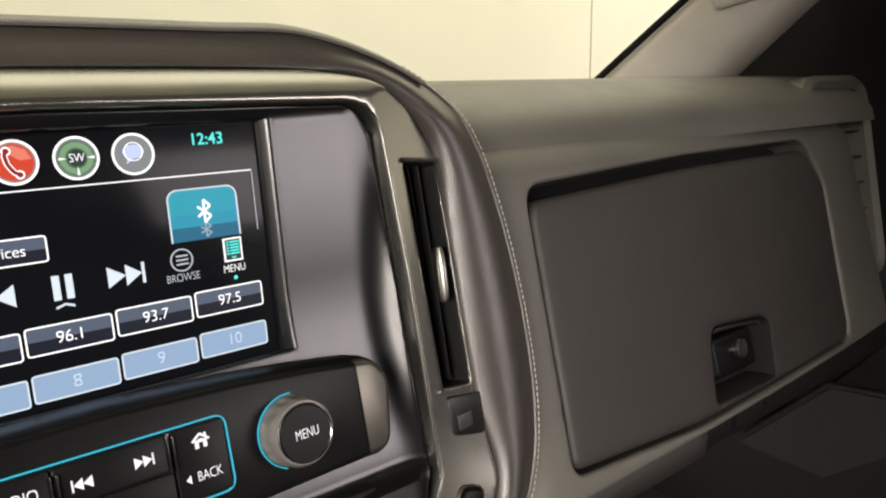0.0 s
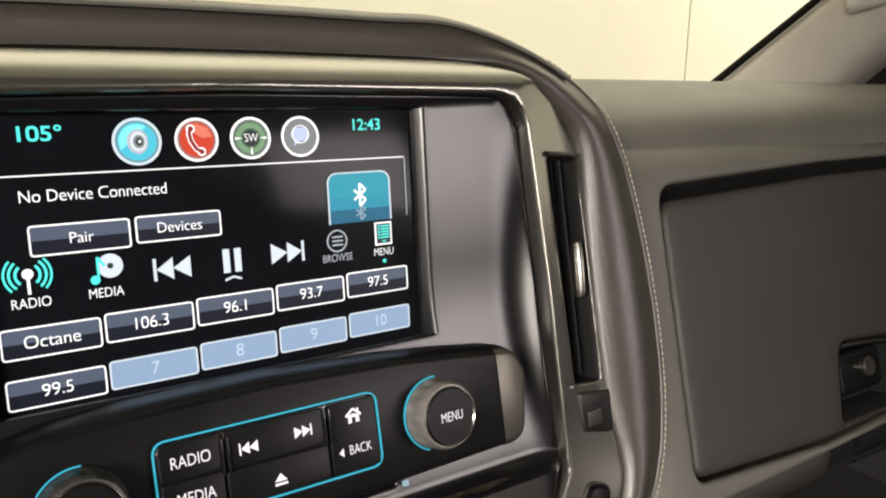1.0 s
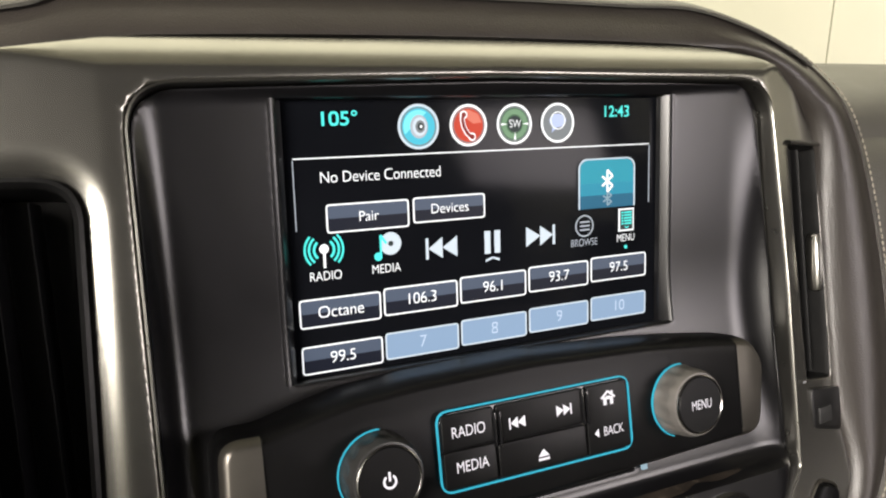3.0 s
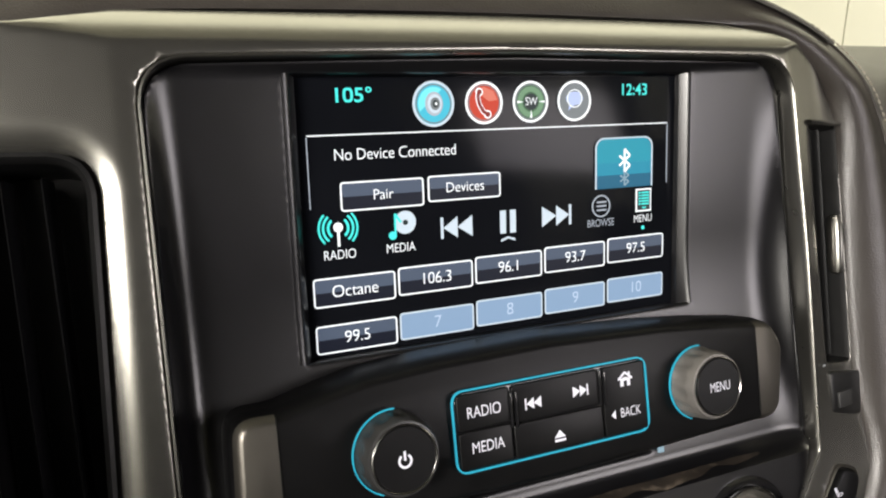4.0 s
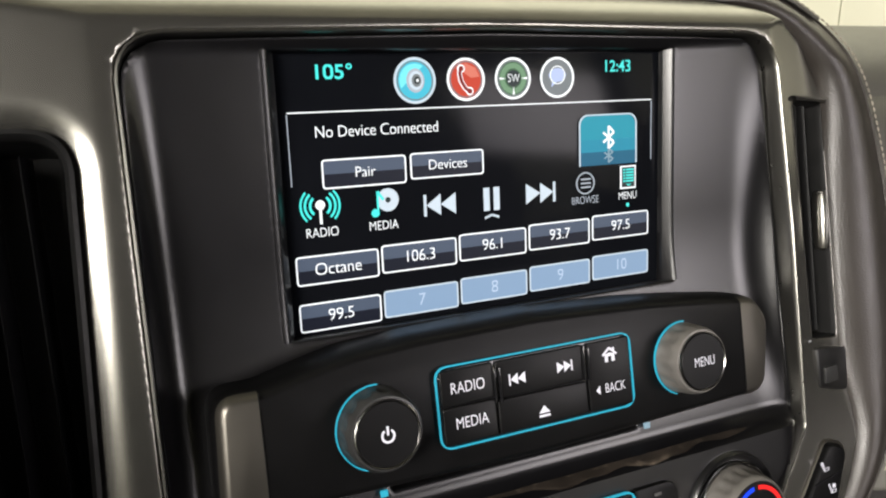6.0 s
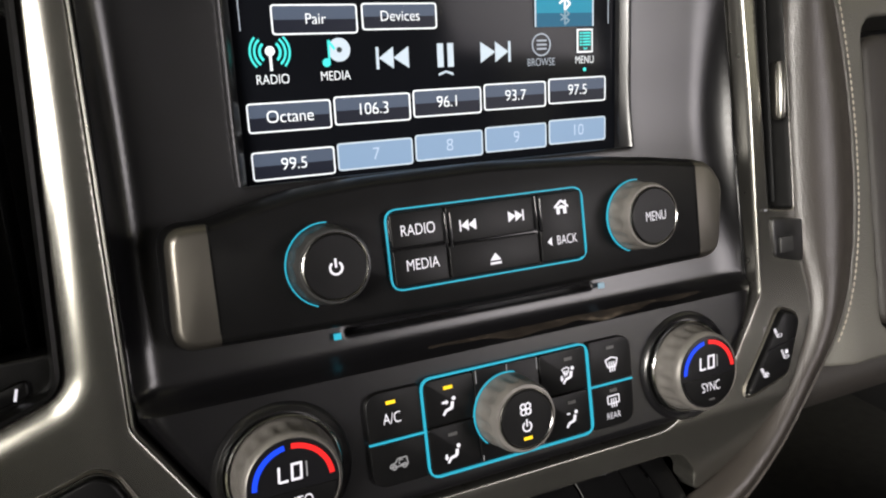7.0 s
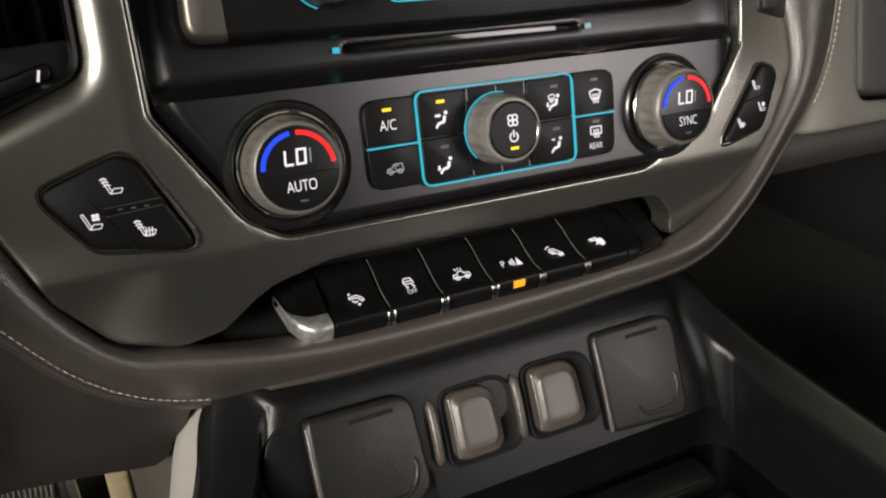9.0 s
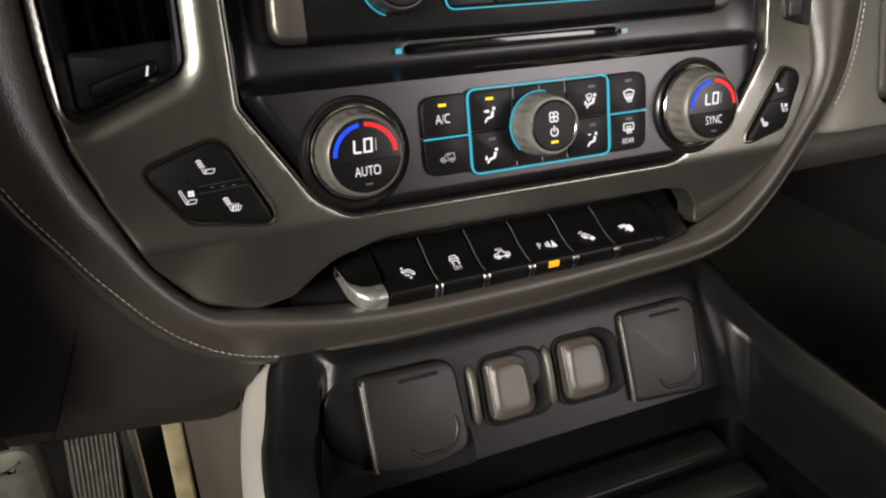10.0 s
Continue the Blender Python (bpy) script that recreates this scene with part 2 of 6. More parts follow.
def arcband(r0, r1, a0, a1, w, centre=(0, 0), n=28, thick=0.0003, bm=None):
    bm = bm or bmesh.new()
    rows = []
    for i in range(n + 1):
        a = radians(a0 + (a1 - a0) * i / n)
        c, s = math.cos(a), math.sin(a)
        rows.append([bm.verts.new((centre[0] + r * c, centre[1] + r * s, z)) for r, z in ((r0, w), (r0, w + thick), (r1, w + thick), (r1, w))])
    for a, b in zip(rows, rows[1:]):
        for i in range(3):
            bm.faces.new((a[i], a[i + 1], b[i + 1], b[i]))
    bmesh.ops.recalc_face_normals(bm, faces=bm.faces)
    return bm


def polys(shapes, w, bm=None, scale=0.001, at=(0, 0), thick=0.00015, turn=0.0):
    """Thin raised figures from outlines in millimetres."""
    bm = bm or bmesh.new()
    c, s = math.cos(radians(turn)), math.sin(radians(turn))
    for shape in shapes:
        pts = [(at[0] + scale * (x * c - y * s), at[1] + scale * (x * s + y * c)) for x, y in shape]
        low = [bm.verts.new((x, y, w)) for x, y in pts]
        top = [bm.verts.new((x, y, w + thick)) for x, y in pts]
        bm.faces.new(top)
        for i in range(len(pts)):
            j = (i + 1) % len(pts)
            bm.faces.new((low[i], low[j], top[j], top[i]))
    bmesh.ops.recalc_face_normals(bm, faces=bm.faces)
    return bm


def disc(x, y, r, n=20):
    return [(x + r * math.cos(2 * math.pi * i / n), y + r * math.sin(2 * math.pi * i / n)) for i in range(n)]


def bar(x0, y0, x1, y1, t):
    d = Vector((x1 - x0, y1 - y0)).normalized() * t / 2
    return [(x0 + d.y, y0 - d.x), (x1 + d.y, y1 - d.x), (x1 - d.y, y1 + d.x), (x0 - d.y, y0 + d.x)]


def box4(x0, y0, x1, y1):
    return [(x0, y0), (x1, y0), (x1, y1), (x0, y1)]


def hoop(x, y, r, t, a0=0, a1=360, n=20):
    out = []
    for i in range(n):
        p, q = radians(a0 + (a1 - a0) * i / n), radians(a0 + (a1 - a0) * (i + 1) / n)
        out.append([(x + (r - t / 2) * math.cos(p), y + (r - t / 2) * math.sin(p)), (x + (r + t / 2) * math.cos(p), y + (r + t / 2) * math.sin(p)),
                    (x + (r + t / 2) * math.cos(q), y + (r + t / 2) * math.sin(q)), (x + (r - t / 2) * math.cos(q), y + (r - t / 2) * math.sin(q))])
    return out


def frame_band(loop, width, w, thick=0.0004, bm=None):
    """A thin line that follows a rounded outline."""
    inner = inset(loop, width)
    return loft([flat(loop, w), flat(loop, w + thick), flat(inner, w + thick), flat(inner, w)], True, bm=bm)


def square_up(bm, body):
    """Round letters grow square shoulders, glyph by glyph."""
    seen, groups = set(), []
    for v in bm.verts:
        if v in seen:
            continue
        stack_, island = [v], []
        seen.add(v)
        while stack_:
            q = stack_.pop()
            island.append(q)
            for e in q.link_edges:
                o = e.other_vert(q)
                if o not in seen:
                    seen.add(o)
                    stack_.append(o)
        groups.append([min(q.co.x for q in island), max(q.co.x for q in island), island])
    groups.sort(key=lambda g: g[0])
    merged = []
    for g in groups:
        if merged and g[0] < merged[-1][1] - 0.3 * min(g[1] - g[0], merged[-1][1] - merged[-1][0]):
            merged[-1] = [merged[-1][0], max(g[1], merged[-1][1]), merged[-1][2] + g[2]]
        else:
            merged.append(g)
    letters = [c for c in body if c != " "]
    if len(letters) != len(merged):
        return
    for c, (x0, x1, island) in zip(letters, merged):
        if c not in "03689COSaceos":
            continue
        y0, y1 = min(q.co.y for q in island), max(q.co.y for q in island)
        cx, cy, hx, hy = (x0 + x1) / 2, (y0 + y1) / 2, max((x1 - x0) / 2, 1e-6), max((y1 - y0) / 2, 1e-6)
        for q in island:
            a, b = (q.co.x - cx) / hx, (q.co.y - cy) / hy
            m = max(abs(a), abs(b))
            if m > 1e-4:
                k = (math.hypot(a, b) / m) ** 0.5
                q.co.x, q.co.y = cx + min(max(a * k, -1), 1) * hx, cy + min(max(b * k, -1), 1) * hy


def lettering(body, height, x, y, w, narrow=0.82, align="CENTER", bold=-0.00003):
    """Letters as a flat mesh; height is that of a capital, in metres."""
    cu = bpy.data.curves.new("letters", "FONT")
    cu.body, cu.size, cu.align_x, cu.align_y, cu.resolution_u, cu.offset = body, height / 0.69, align, "CENTER", 3, bold
    ob = bpy.data.objects.new("letters", cu)
    scene.collection.objects.link(ob)
    dg = bpy.context.evaluated_depsgraph_get()
    me = bpy.data.meshes.new_from_object(ob.evaluated_get(dg))
    bm = bmesh.new()
    bm.from_mesh(me)
    bpy.data.objects.remove(ob)
    bpy.data.curves.remove(cu)
    bpy.data.meshes.remove(me)
    square_up(bm, body)
    for v in bm.verts:
        v.co = Vector((v.co.x * narrow + x, v.co.y + y, w))
    return bm


def inside(loops, p):
    c = np.zeros(len(p), bool)
    for loop in loops:
        a = np.asarray(loop)
        b = np.roll(a, -1, 0)
        for (x0, y0), (x1, y1) in zip(a, b):
            if y0 == y1:
                continue
            hit = ((y0 > p[:, 1]) != (y1 > p[:, 1])) & (p[:, 0] < (x1 - x0) * (p[:, 1] - y0) / (y1 - y0) + x0)
            c ^= hit
    return c


def edge_distance(loops, p):
    d = np.full(len(p), 9.0)
    for loop in loops:
        a = np.asarray(loop)
        b = np.roll(a, -1, 0)
        for s, e in zip(a, b):
            t = e - s
            l2 = t @ t
            if l2 < 1e-14:
                continue
            k = np.clip(((p - s) @ t) / l2, 0, 1)
            d = np.minimum(d, np.hypot(*(p - s - k[:, None] * t).T))
    return d


def dedupe(loop, eps=2e-4):
    out = []
    for p in loop:
        if not out or math.dist(p, out[-1]) > eps:
            out.append(p)
    if math.dist(out[0], out[-1]) < eps:
        out.pop()
    return out


def sheet(outer, holes, height, step=0.004, r=0.0015, wall=0.012, crown=0.0, reach=0.016):
    """A moulded skin: an outline with openings, a height over it, rounded edges and side walls."""
    loops = [dedupe(outer)] + [dedupe(h) for h in holes]
    pts, edges = [], []
    for loop in loops:
        k = len(pts)
        pts += loop
        edges += [(k + i, k + (i + 1) % len(loop)) for i in range(len(loop))]
    extra = []
    for loop in loops:
        for i, p in enumerate(loop):
            q = loop[(i + 1) % len(loop)]
            n = max(1, int(math.dist(p, q) / step))
            for t in range(n):
                f = t / n
                m = (p[0] + (q[0] - p[0]) * f, p[1] + (q[1] - p[1]) * f)
                d = (q[0] - p[0], q[1] - p[1])
                l = math.hypot(*d) or 1
                for k in (0.2, 0.55, 1.0):
                    for s in (1, -1):
                        extra.append((m[0] - s * d[1] / l * r * k, m[1] + s * d[0] / l * r * k))
    lo, hi = np.min(loops[0], 0), np.max(loops[0], 0)
    gx, gy = np.meshgrid(np.arange(lo[0], hi[0], step), np.arange(lo[1], hi[1], step))
    gx = gx + step * 0.5 * (np.arange(gx.shape[0]) % 2)[:, None]
    grid = np.c_[gx.ravel(), gy.ravel()]
    grid = grid[inside(loops, grid) & (edge_distance(loops, grid) > r * 1.4)]
    extra = np.asarray(extra)
    ed = edge_distance(loops, extra)
    extra = extra[inside(loops, extra) & (ed > r * 0.12)]
    allp = [Vector(p) for p in pts] + [Vector(p) for p in extra] + [Vector(p) for p in grid]
    co, _, tris, _, _, _ = geometry.delaunay_2d_cdt(allp, edges, [], 0, 1e-6)
    co = np.array([tuple(c) for c in co])
    tris = [t for t in tris]
    mid = np.array([co[t].mean(0) for t in map(list, tris)])
    keep = inside(loops, mid)
    far = edge_distance(loops, co)
    d = np.minimum(far, r)
    w = height(co[:, 0], co[:, 1]) - r + np.sqrt(np.maximum(r * r - (r - d) ** 2, 0))
    if crown:
        lift = crown * np.sqrt(np.maximum(1 - (1 - np.minimum(far / reach, 1)) ** 2, 0))
        plain = lift.copy()
        near = np.array([(a, b) for t, k in zip(tris, keep) if k for a, b in ((t[0], t[1]), (t[1], t[2]), (t[2], t[0]))])
        for _ in range(14):
            total, count = np.zeros(len(co)), np.zeros(len(co))
            for a, b in ((0, 1), (1, 0)):
                np.add.at(total, near[:, a], lift[near[:, b]])
                np.add.at(count, near[:, a], 1)
            lift = np.where(far > 1e-5, 0.4 * lift + 0.6 * total / np.maximum(count, 1), lift)
        blend = np.clip((far - 0.0030) / 0.0060, 0, 1)
        w = w + plain * (1 - blend) + lift * blend
    bm = bmesh.new()
    vs = [bm.verts.new((x, y, z)) for (x, y), z in zip(co, w)]
    for t, k in zip(tris, keep):
        if k:
            f = bm.faces.new([vs[i] for i in t])
            f.normal_update()
            if f.normal.z < 0:
                f.normal_flip()
    for e in [e for e in bm.edges if len(e.link_faces) == 1]:
        a, b = e.verts
        f = bm.faces.new((a, b, bm.verts.new((b.co.x, b.co.y, b.co.z - wall)), bm.verts.new((a.co.x, a.co.y, a.co.z - wall))))
    bmesh.ops.remove_doubles(bm, verts=bm.verts, dist=1e-6)
    loose = [v for v in bm.verts if not v.link_faces]
    bmesh.ops.delete(bm, geom=loose, context="VERTS")
    return bm


def ramp01(x, a, b):
    t = np.clip((x - a) / (b - a), 0, 1)
    return t * t * (3 - 2 * t)


def curve_points(pts, n):
    """A smooth line through points of any dimension."""
    p = [np.asarray(q, float) for q in pts]
    p = [2 * p[0] - p[1]] + p + [2 * p[-1] - p[-2]]
    out = []
    for i in range(1, len(p) - 2):
        for k in range(n):
            t = k / n
            a, b, c, d = p[i - 1], p[i], p[i + 1], p[i + 2]
            out.append(0.5 * (2 * b + (c - a) * t + (2 * a - 5 * b + 4 * c - d) * t * t + (3 * b - a - 3 * c + d) * t ** 3))
    out.append(p[-2])
    return out


def tube(path, r, n=8, closed_ends=True, bm=None):
    """A round cord along a 3D path; r is a number or one for each point."""
    path = [Vector(p) for p in path]
    loops, side = [], None
    for i, p in enumerate(path):
        t = (path[min(i + 1, len(path) - 1)] - path[max(i - 1, 0)]).normalized()
        if side is None:
            side = t.orthogonal().normalized()
        side = (side - t * side.dot(t)).normalized()
        up = t.cross(side)
        rad = r[i] if isinstance(r, (list, tuple)) else r
        loops.append([p + rad * (math.cos(2 * math.pi * k / n) * side + math.sin(2 * math.pi * k / n) * up) for k in range(n)])
    return loft(loops, True, closed_ends, closed_ends, bm)


def stitches(path, length, gap, r):
    """Short thread stitches along a path."""
    bm = bmesh.new()
    pts = [Vector(p) for p in path]
    run, k = 0.0, 0
    cum = [0.0]
    for a, b in zip(pts, pts[1:]):
        cum.append(cum[-1] + (b - a).length)

    def at(s):
        for i in range(len(pts) - 1):
            if cum[i + 1] >= s:
                f = (s - cum[i]) / max(cum[i + 1] - cum[i], 1e-9)
                return pts[i].lerp(pts[i + 1], f)
        return pts[-1]
    while run + length < cum[-1]:
        tube([at(run), at(run + length * 0.5), at(run + length)], [r * 0.5, r, r * 0.5], 5, True, bm)
        run += length + gap
    return bm


# ---- centre stack: pewter bezel and black housing ----
OUTER = rpoly([(-0.147, -0.2515, 0.016), (-0.1285, -0.2485, 0.008), (-0.1080, -0.2325, 0.03), (-0.0800, -0.2258, 0.02), (0.0, -0.2268, 0.02), (0.0846, -0.2275, 0.012),
               (0.0985, -0.2295, 0.012), (0.1085, -0.2420, 0.010), (0.1100, -0.2560, 0.006), (0.1440, -0.2370, 0.02), (0.1716, -0.2050, 0.02), (0.1890, -0.1700, 0.02), (0.1872, -0.1350, 0.02),
               (0.1868, -0.0950, 0.04), (0.1868, -0.0360, 0.04), (0.1855, 0.0060, 0.015), (0.1720, 0.0290, 0.015), (0.1500, 0.0468, 0.02),
               (0.1200, 0.0520, 0.02), (0.0, 0.0535, 0.1), (-0.1470, 0.0500, 0.02), (-0.1750, 0.0445, 0.02), (-0.2150, 0.0380, 0.01),
               (-0.2160, -0.0500, 0.02), (-0.2150, -0.1300, 0.02), (-0.2110, -0.1660, 0.01), (-0.2007, -0.1940, 0.02), (-0.1880, -0.2210, 0.02),
               (-0.1700, -0.2430, 0.016)], 4)
OPENING = rpoly([(-0.1425, -0.1570, 0.008), (-0.1142, -0.2018, 0.012), (-0.0990, -0.2120, 0.016), (0.0850, -0.2125, 0.022), (0.1279, -0.1900, 0.012),
                 (0.1500, -0.1570, 0.008), (0.1515, -0.060, 0.2), (0.1495, 0.0335, 0.018), (0.0, 0.0350, 0.2), (-0.1425, 0.0320, 0.016)], 6)
VENT_L = rpoly([(-0.2085, -0.1575, 0.006), (-0.1625, -0.1395, 0.010), (-0.1578, 0.0015, 0.013), (-0.2120, 0.0040, 0.013)], 6)
VENT_R = rpoly([(0.1630, -0.1165, 0.002), (0.1838, -0.1190, 0.002), (0.1850, 0.0000, 0.002), (0.1617, 0.0012, 0.002)], 4)
SEAT_L = rpoly([(-0.1690, -0.2030, 0.008), (-0.1325, -0.2085, 0.004), (-0.1500, -0.1725, 0.006), (-0.1556, -0.1690, 0.006), (-0.1860, -0.1795, 0.005)], 4)
SEAT_R = rpoly([(0.1335, -0.2085, 0.003), (0.1640, -0.2010, 0.006), (0.1745, -0.1730, 0.005), (0.1625, -0.1685, 0.004)], 4)


def bezel_height(u, v):
    """A flat band round the opening that folds away along crisp creases towards the top and both sides."""
    over = np.maximum(v - 0.0372, 0)
    top = -0.45 * over - 25.0 * over ** 2
    left = -0.11 * np.maximum(-0.1492 - u, 0) * ramp01(v, -0.240, -0.198)
    right = -0.17 * np.maximum(u - 0.1470, 0) * ramp01(v, -0.190, -0.120)
    w = np.minimum(np.minimum(top, left), right)
    near = edge_distance([VENT_L], np.c_[u, v]) if np.ndim(u) else np.ones(1)
    w = w - 0.0036 * np.clip(1 - near / 0.0110, 0, 1) ** 2
    return w - 0.30 * np.maximum(-0.2130 - v, 0)


stack = thing("centre_stack_bezel", "satin pewter-painted bezel round the radio and climate controls", "dashboard trim", FACE)
part("bezel_frame", sheet(OUTER, [OPENING, VENT_L, VENT_R, inset(SEAT_L, 0.0008), inset(SEAT_R, 0.0008)], bezel_height, 0.0022, 0.0014, 0.014), SILVER, stack, "", 60)


def lip(loop, thin, wide):
    """The loop moved inwards, thinly on the driver's side and widely on the passenger's side."""
    near = inset(loop, 0.001)
    return [(x + (a - x) * k, y + (b - y) * k) for (x, y), (a, b) in zip(loop, near) for k in [1000 * (thin + (wide - thin) * float(ramp01(x, 0.125, 0.147) * ramp01(y, -0.205, -0.115)))]]


rim = [flat(OPENING, 0.0002), flat(inset(OPENING, -0.0002), 0.0010), flat(lip(OPENING, 0.0006, 0.0007), 0.0012), flat(lip(OPENING, 0.0010, 0.0014), 0.0004), flat(lip(OPENING, 0.0012, 0.0019), -0.0014), flat(lip(OPENING, 0.0013, 0.0021), -0.010)]
part("bright_edge", loft(rim), EDGE_METAL, stack, "thin polished inner edge, wider on the passenger side")


def screen_depth(v):
    return -0.014 + 0.135 * (v - 0.0059)


def housing_height(u, v):
    panel = screen_depth(v) + 0.0055 + 0.008 * np.clip(np.abs(u) - 0.0935, 0, 0.034)
    low = -0.0095 + 0.0145 * ramp01(-v, 0.1475, 0.1530)
    w = panel + (low - panel) * ramp01(-v, 0.045, 0.150)
    side = np.maximum(np.clip((u - 0.1270) / 0.0225, 0, 1) ** 2.5, np.clip((-u - 0.131) / 0.011, 0, 1) ** 2)
    top = ramp01(v, 0.0270, 0.0335)
    k = np.maximum(side, top)
    w = w + (-0.0015 - 0.0045 * ramp01(u, 0.05, 0.13) * (1 - top) - w) * k
    cut = ramp01(-v, 0.206, 0.2125)
    diag_l = (-(u + 0.1425) * 0.845 - (v + 0.157) * 0.534)
    diag_r = ((u - 0.1500) * 0.83 - (v + 0.157) * 0.557)
    d = np.maximum(np.maximum(ramp01(diag_l, -0.008, -0.001), ramp01(diag_r, -0.008, -0.001)) * ramp01(-v, 0.150, 0.158), cut)
    return w + (-0.0045 - w) * d


HOUSING = lip(OPENING, 0.0017, 0.0029)
housing = thing("stack_housing", "satin black plastic housing round the touchscreen", "dashboard trim", FACE)
SCREEN_HOLE = rrect(-0.0925, -0.0785, 0.0925, 0.0275, 0.002, 3)
SLOT = rrect(-0.0610, -0.1410, 0.0570, -0.1382, 0.0012, 3)
part("housing_shell", sheet(HOUSING, [SCREEN_HOLE, SLOT], housing_height, 0.0024, 0.0012, 0.010), SATIN, housing, "", 60)
for sgn in (-1, 1):
    rows = []
    for du, dw in ((0.0948, -0.0010), (0.0944, 0.0003), (0.0932, 0.0004), (0.0922, 0.0001), (0.0912, -0.0010), (0.0893, -0.0034), (0.0888, -0.0042), (0.0886, -0.0060), (0.0886, -0.0120)):
        vs = np.linspace(-0.0785, 0.0275, 20)
        rows.append([(sgn * du, v, h + dw * (h - screen_depth(v) - 0.0008) / 0.0047 if dw > -0.005 else screen_depth(v) - 0.004) for v, h in zip(vs, housing_height(np.full(20, sgn * 0.0935), vs))])
    part("screen_bevel", loft(rows, False), SATIN, housing, "bright bevel beside the glass", 60)
part("slot_backing", plate(rrect(-0.064, -0.144, 0.060, -0.135, 0.001, 2), -0.022, -0.019), GLOSS, housing, "dark disc slot behind the slit")
us = np.linspace(-0.030, 0.112, 60)
shelf = []
for k, f in enumerate(np.linspace(0, 1, 7)):
    wide = 0.0042 * np.sin(np.pi * np.clip((us + 0.034) / 0.150, 0, 1)) ** 0.6 * (0.75 + 0.25 * np.sin(us * 210) * np.sin(us * 77 + 1))
    vs = -0.1500 - 0.0003 * np.sin(us * 130) - (f - 0.35) * wide
    shelf.append([(u, v, h + 0.00025 * math.sin(math.pi * f) + 0.00005) for u, v, h in zip(us, vs, housing_height(us, vs))])
part("dust_film", loft(shelf, False), DUSTY, housing, "brown dust along the shelf under the disc slot", 70)
for x, m in ((-0.0650, CYAN), (0.0608, TEALGREY)):
    part("slot_marker", polys([box4(-1.4, -1.2, 1.4, 1.2)], -0.0084, at=(x, -0.1401), thick=0.0012), m, housing, "small lit marker")


# ---- touchscreen ----
display = thing("touchscreen_display", "lit touchscreen showing an audio menu, set in the black housing", "touchscreen", GLASS)
part("screen", plate(rrect(-0.0905, -0.0600, 0.0905, 0.0540, 0.0005, 2), -0.006, -0.0004, 0.0003), SCREEN, display, "glossy black screen glass")
Z = 0.0


def ui(name, bm, mat, label=""):
    return part(name, bm, mat, display, label)


def ui_button(x0, y0, x1, y1, text, fill, top, textmat, textsize=0.0044):
    loop = rrect(x0, y0, x1, y1, 0.0014, 3)
    ui("button_fill", polys([[(a * 1000, b * 1000) for a, b in inset(loop, 0.0005)]], Z, thick=0.0001), fill)
    if top is not None:
        half = rrect(x0 + 0.0007, (y0 + y1) / 2, x1 - 0.0007, y1 - 0.0007, 0.0006, 2)
        ui("button_sheen", polys([[(a * 1000, b * 1000) for a, b in half]], Z + 0.0001, thick=0.00005), top)
    ui("button_edge", frame_band(loop, 0.00062, Z, 0.0002), PIXWHITE if top is not None else ICONPALEGREY)
    ui("lettering", lettering(text, textsize, (x0 + x1) / 2, (y0 + y1) / 2, Z + 0.0003, 0.96), textmat)


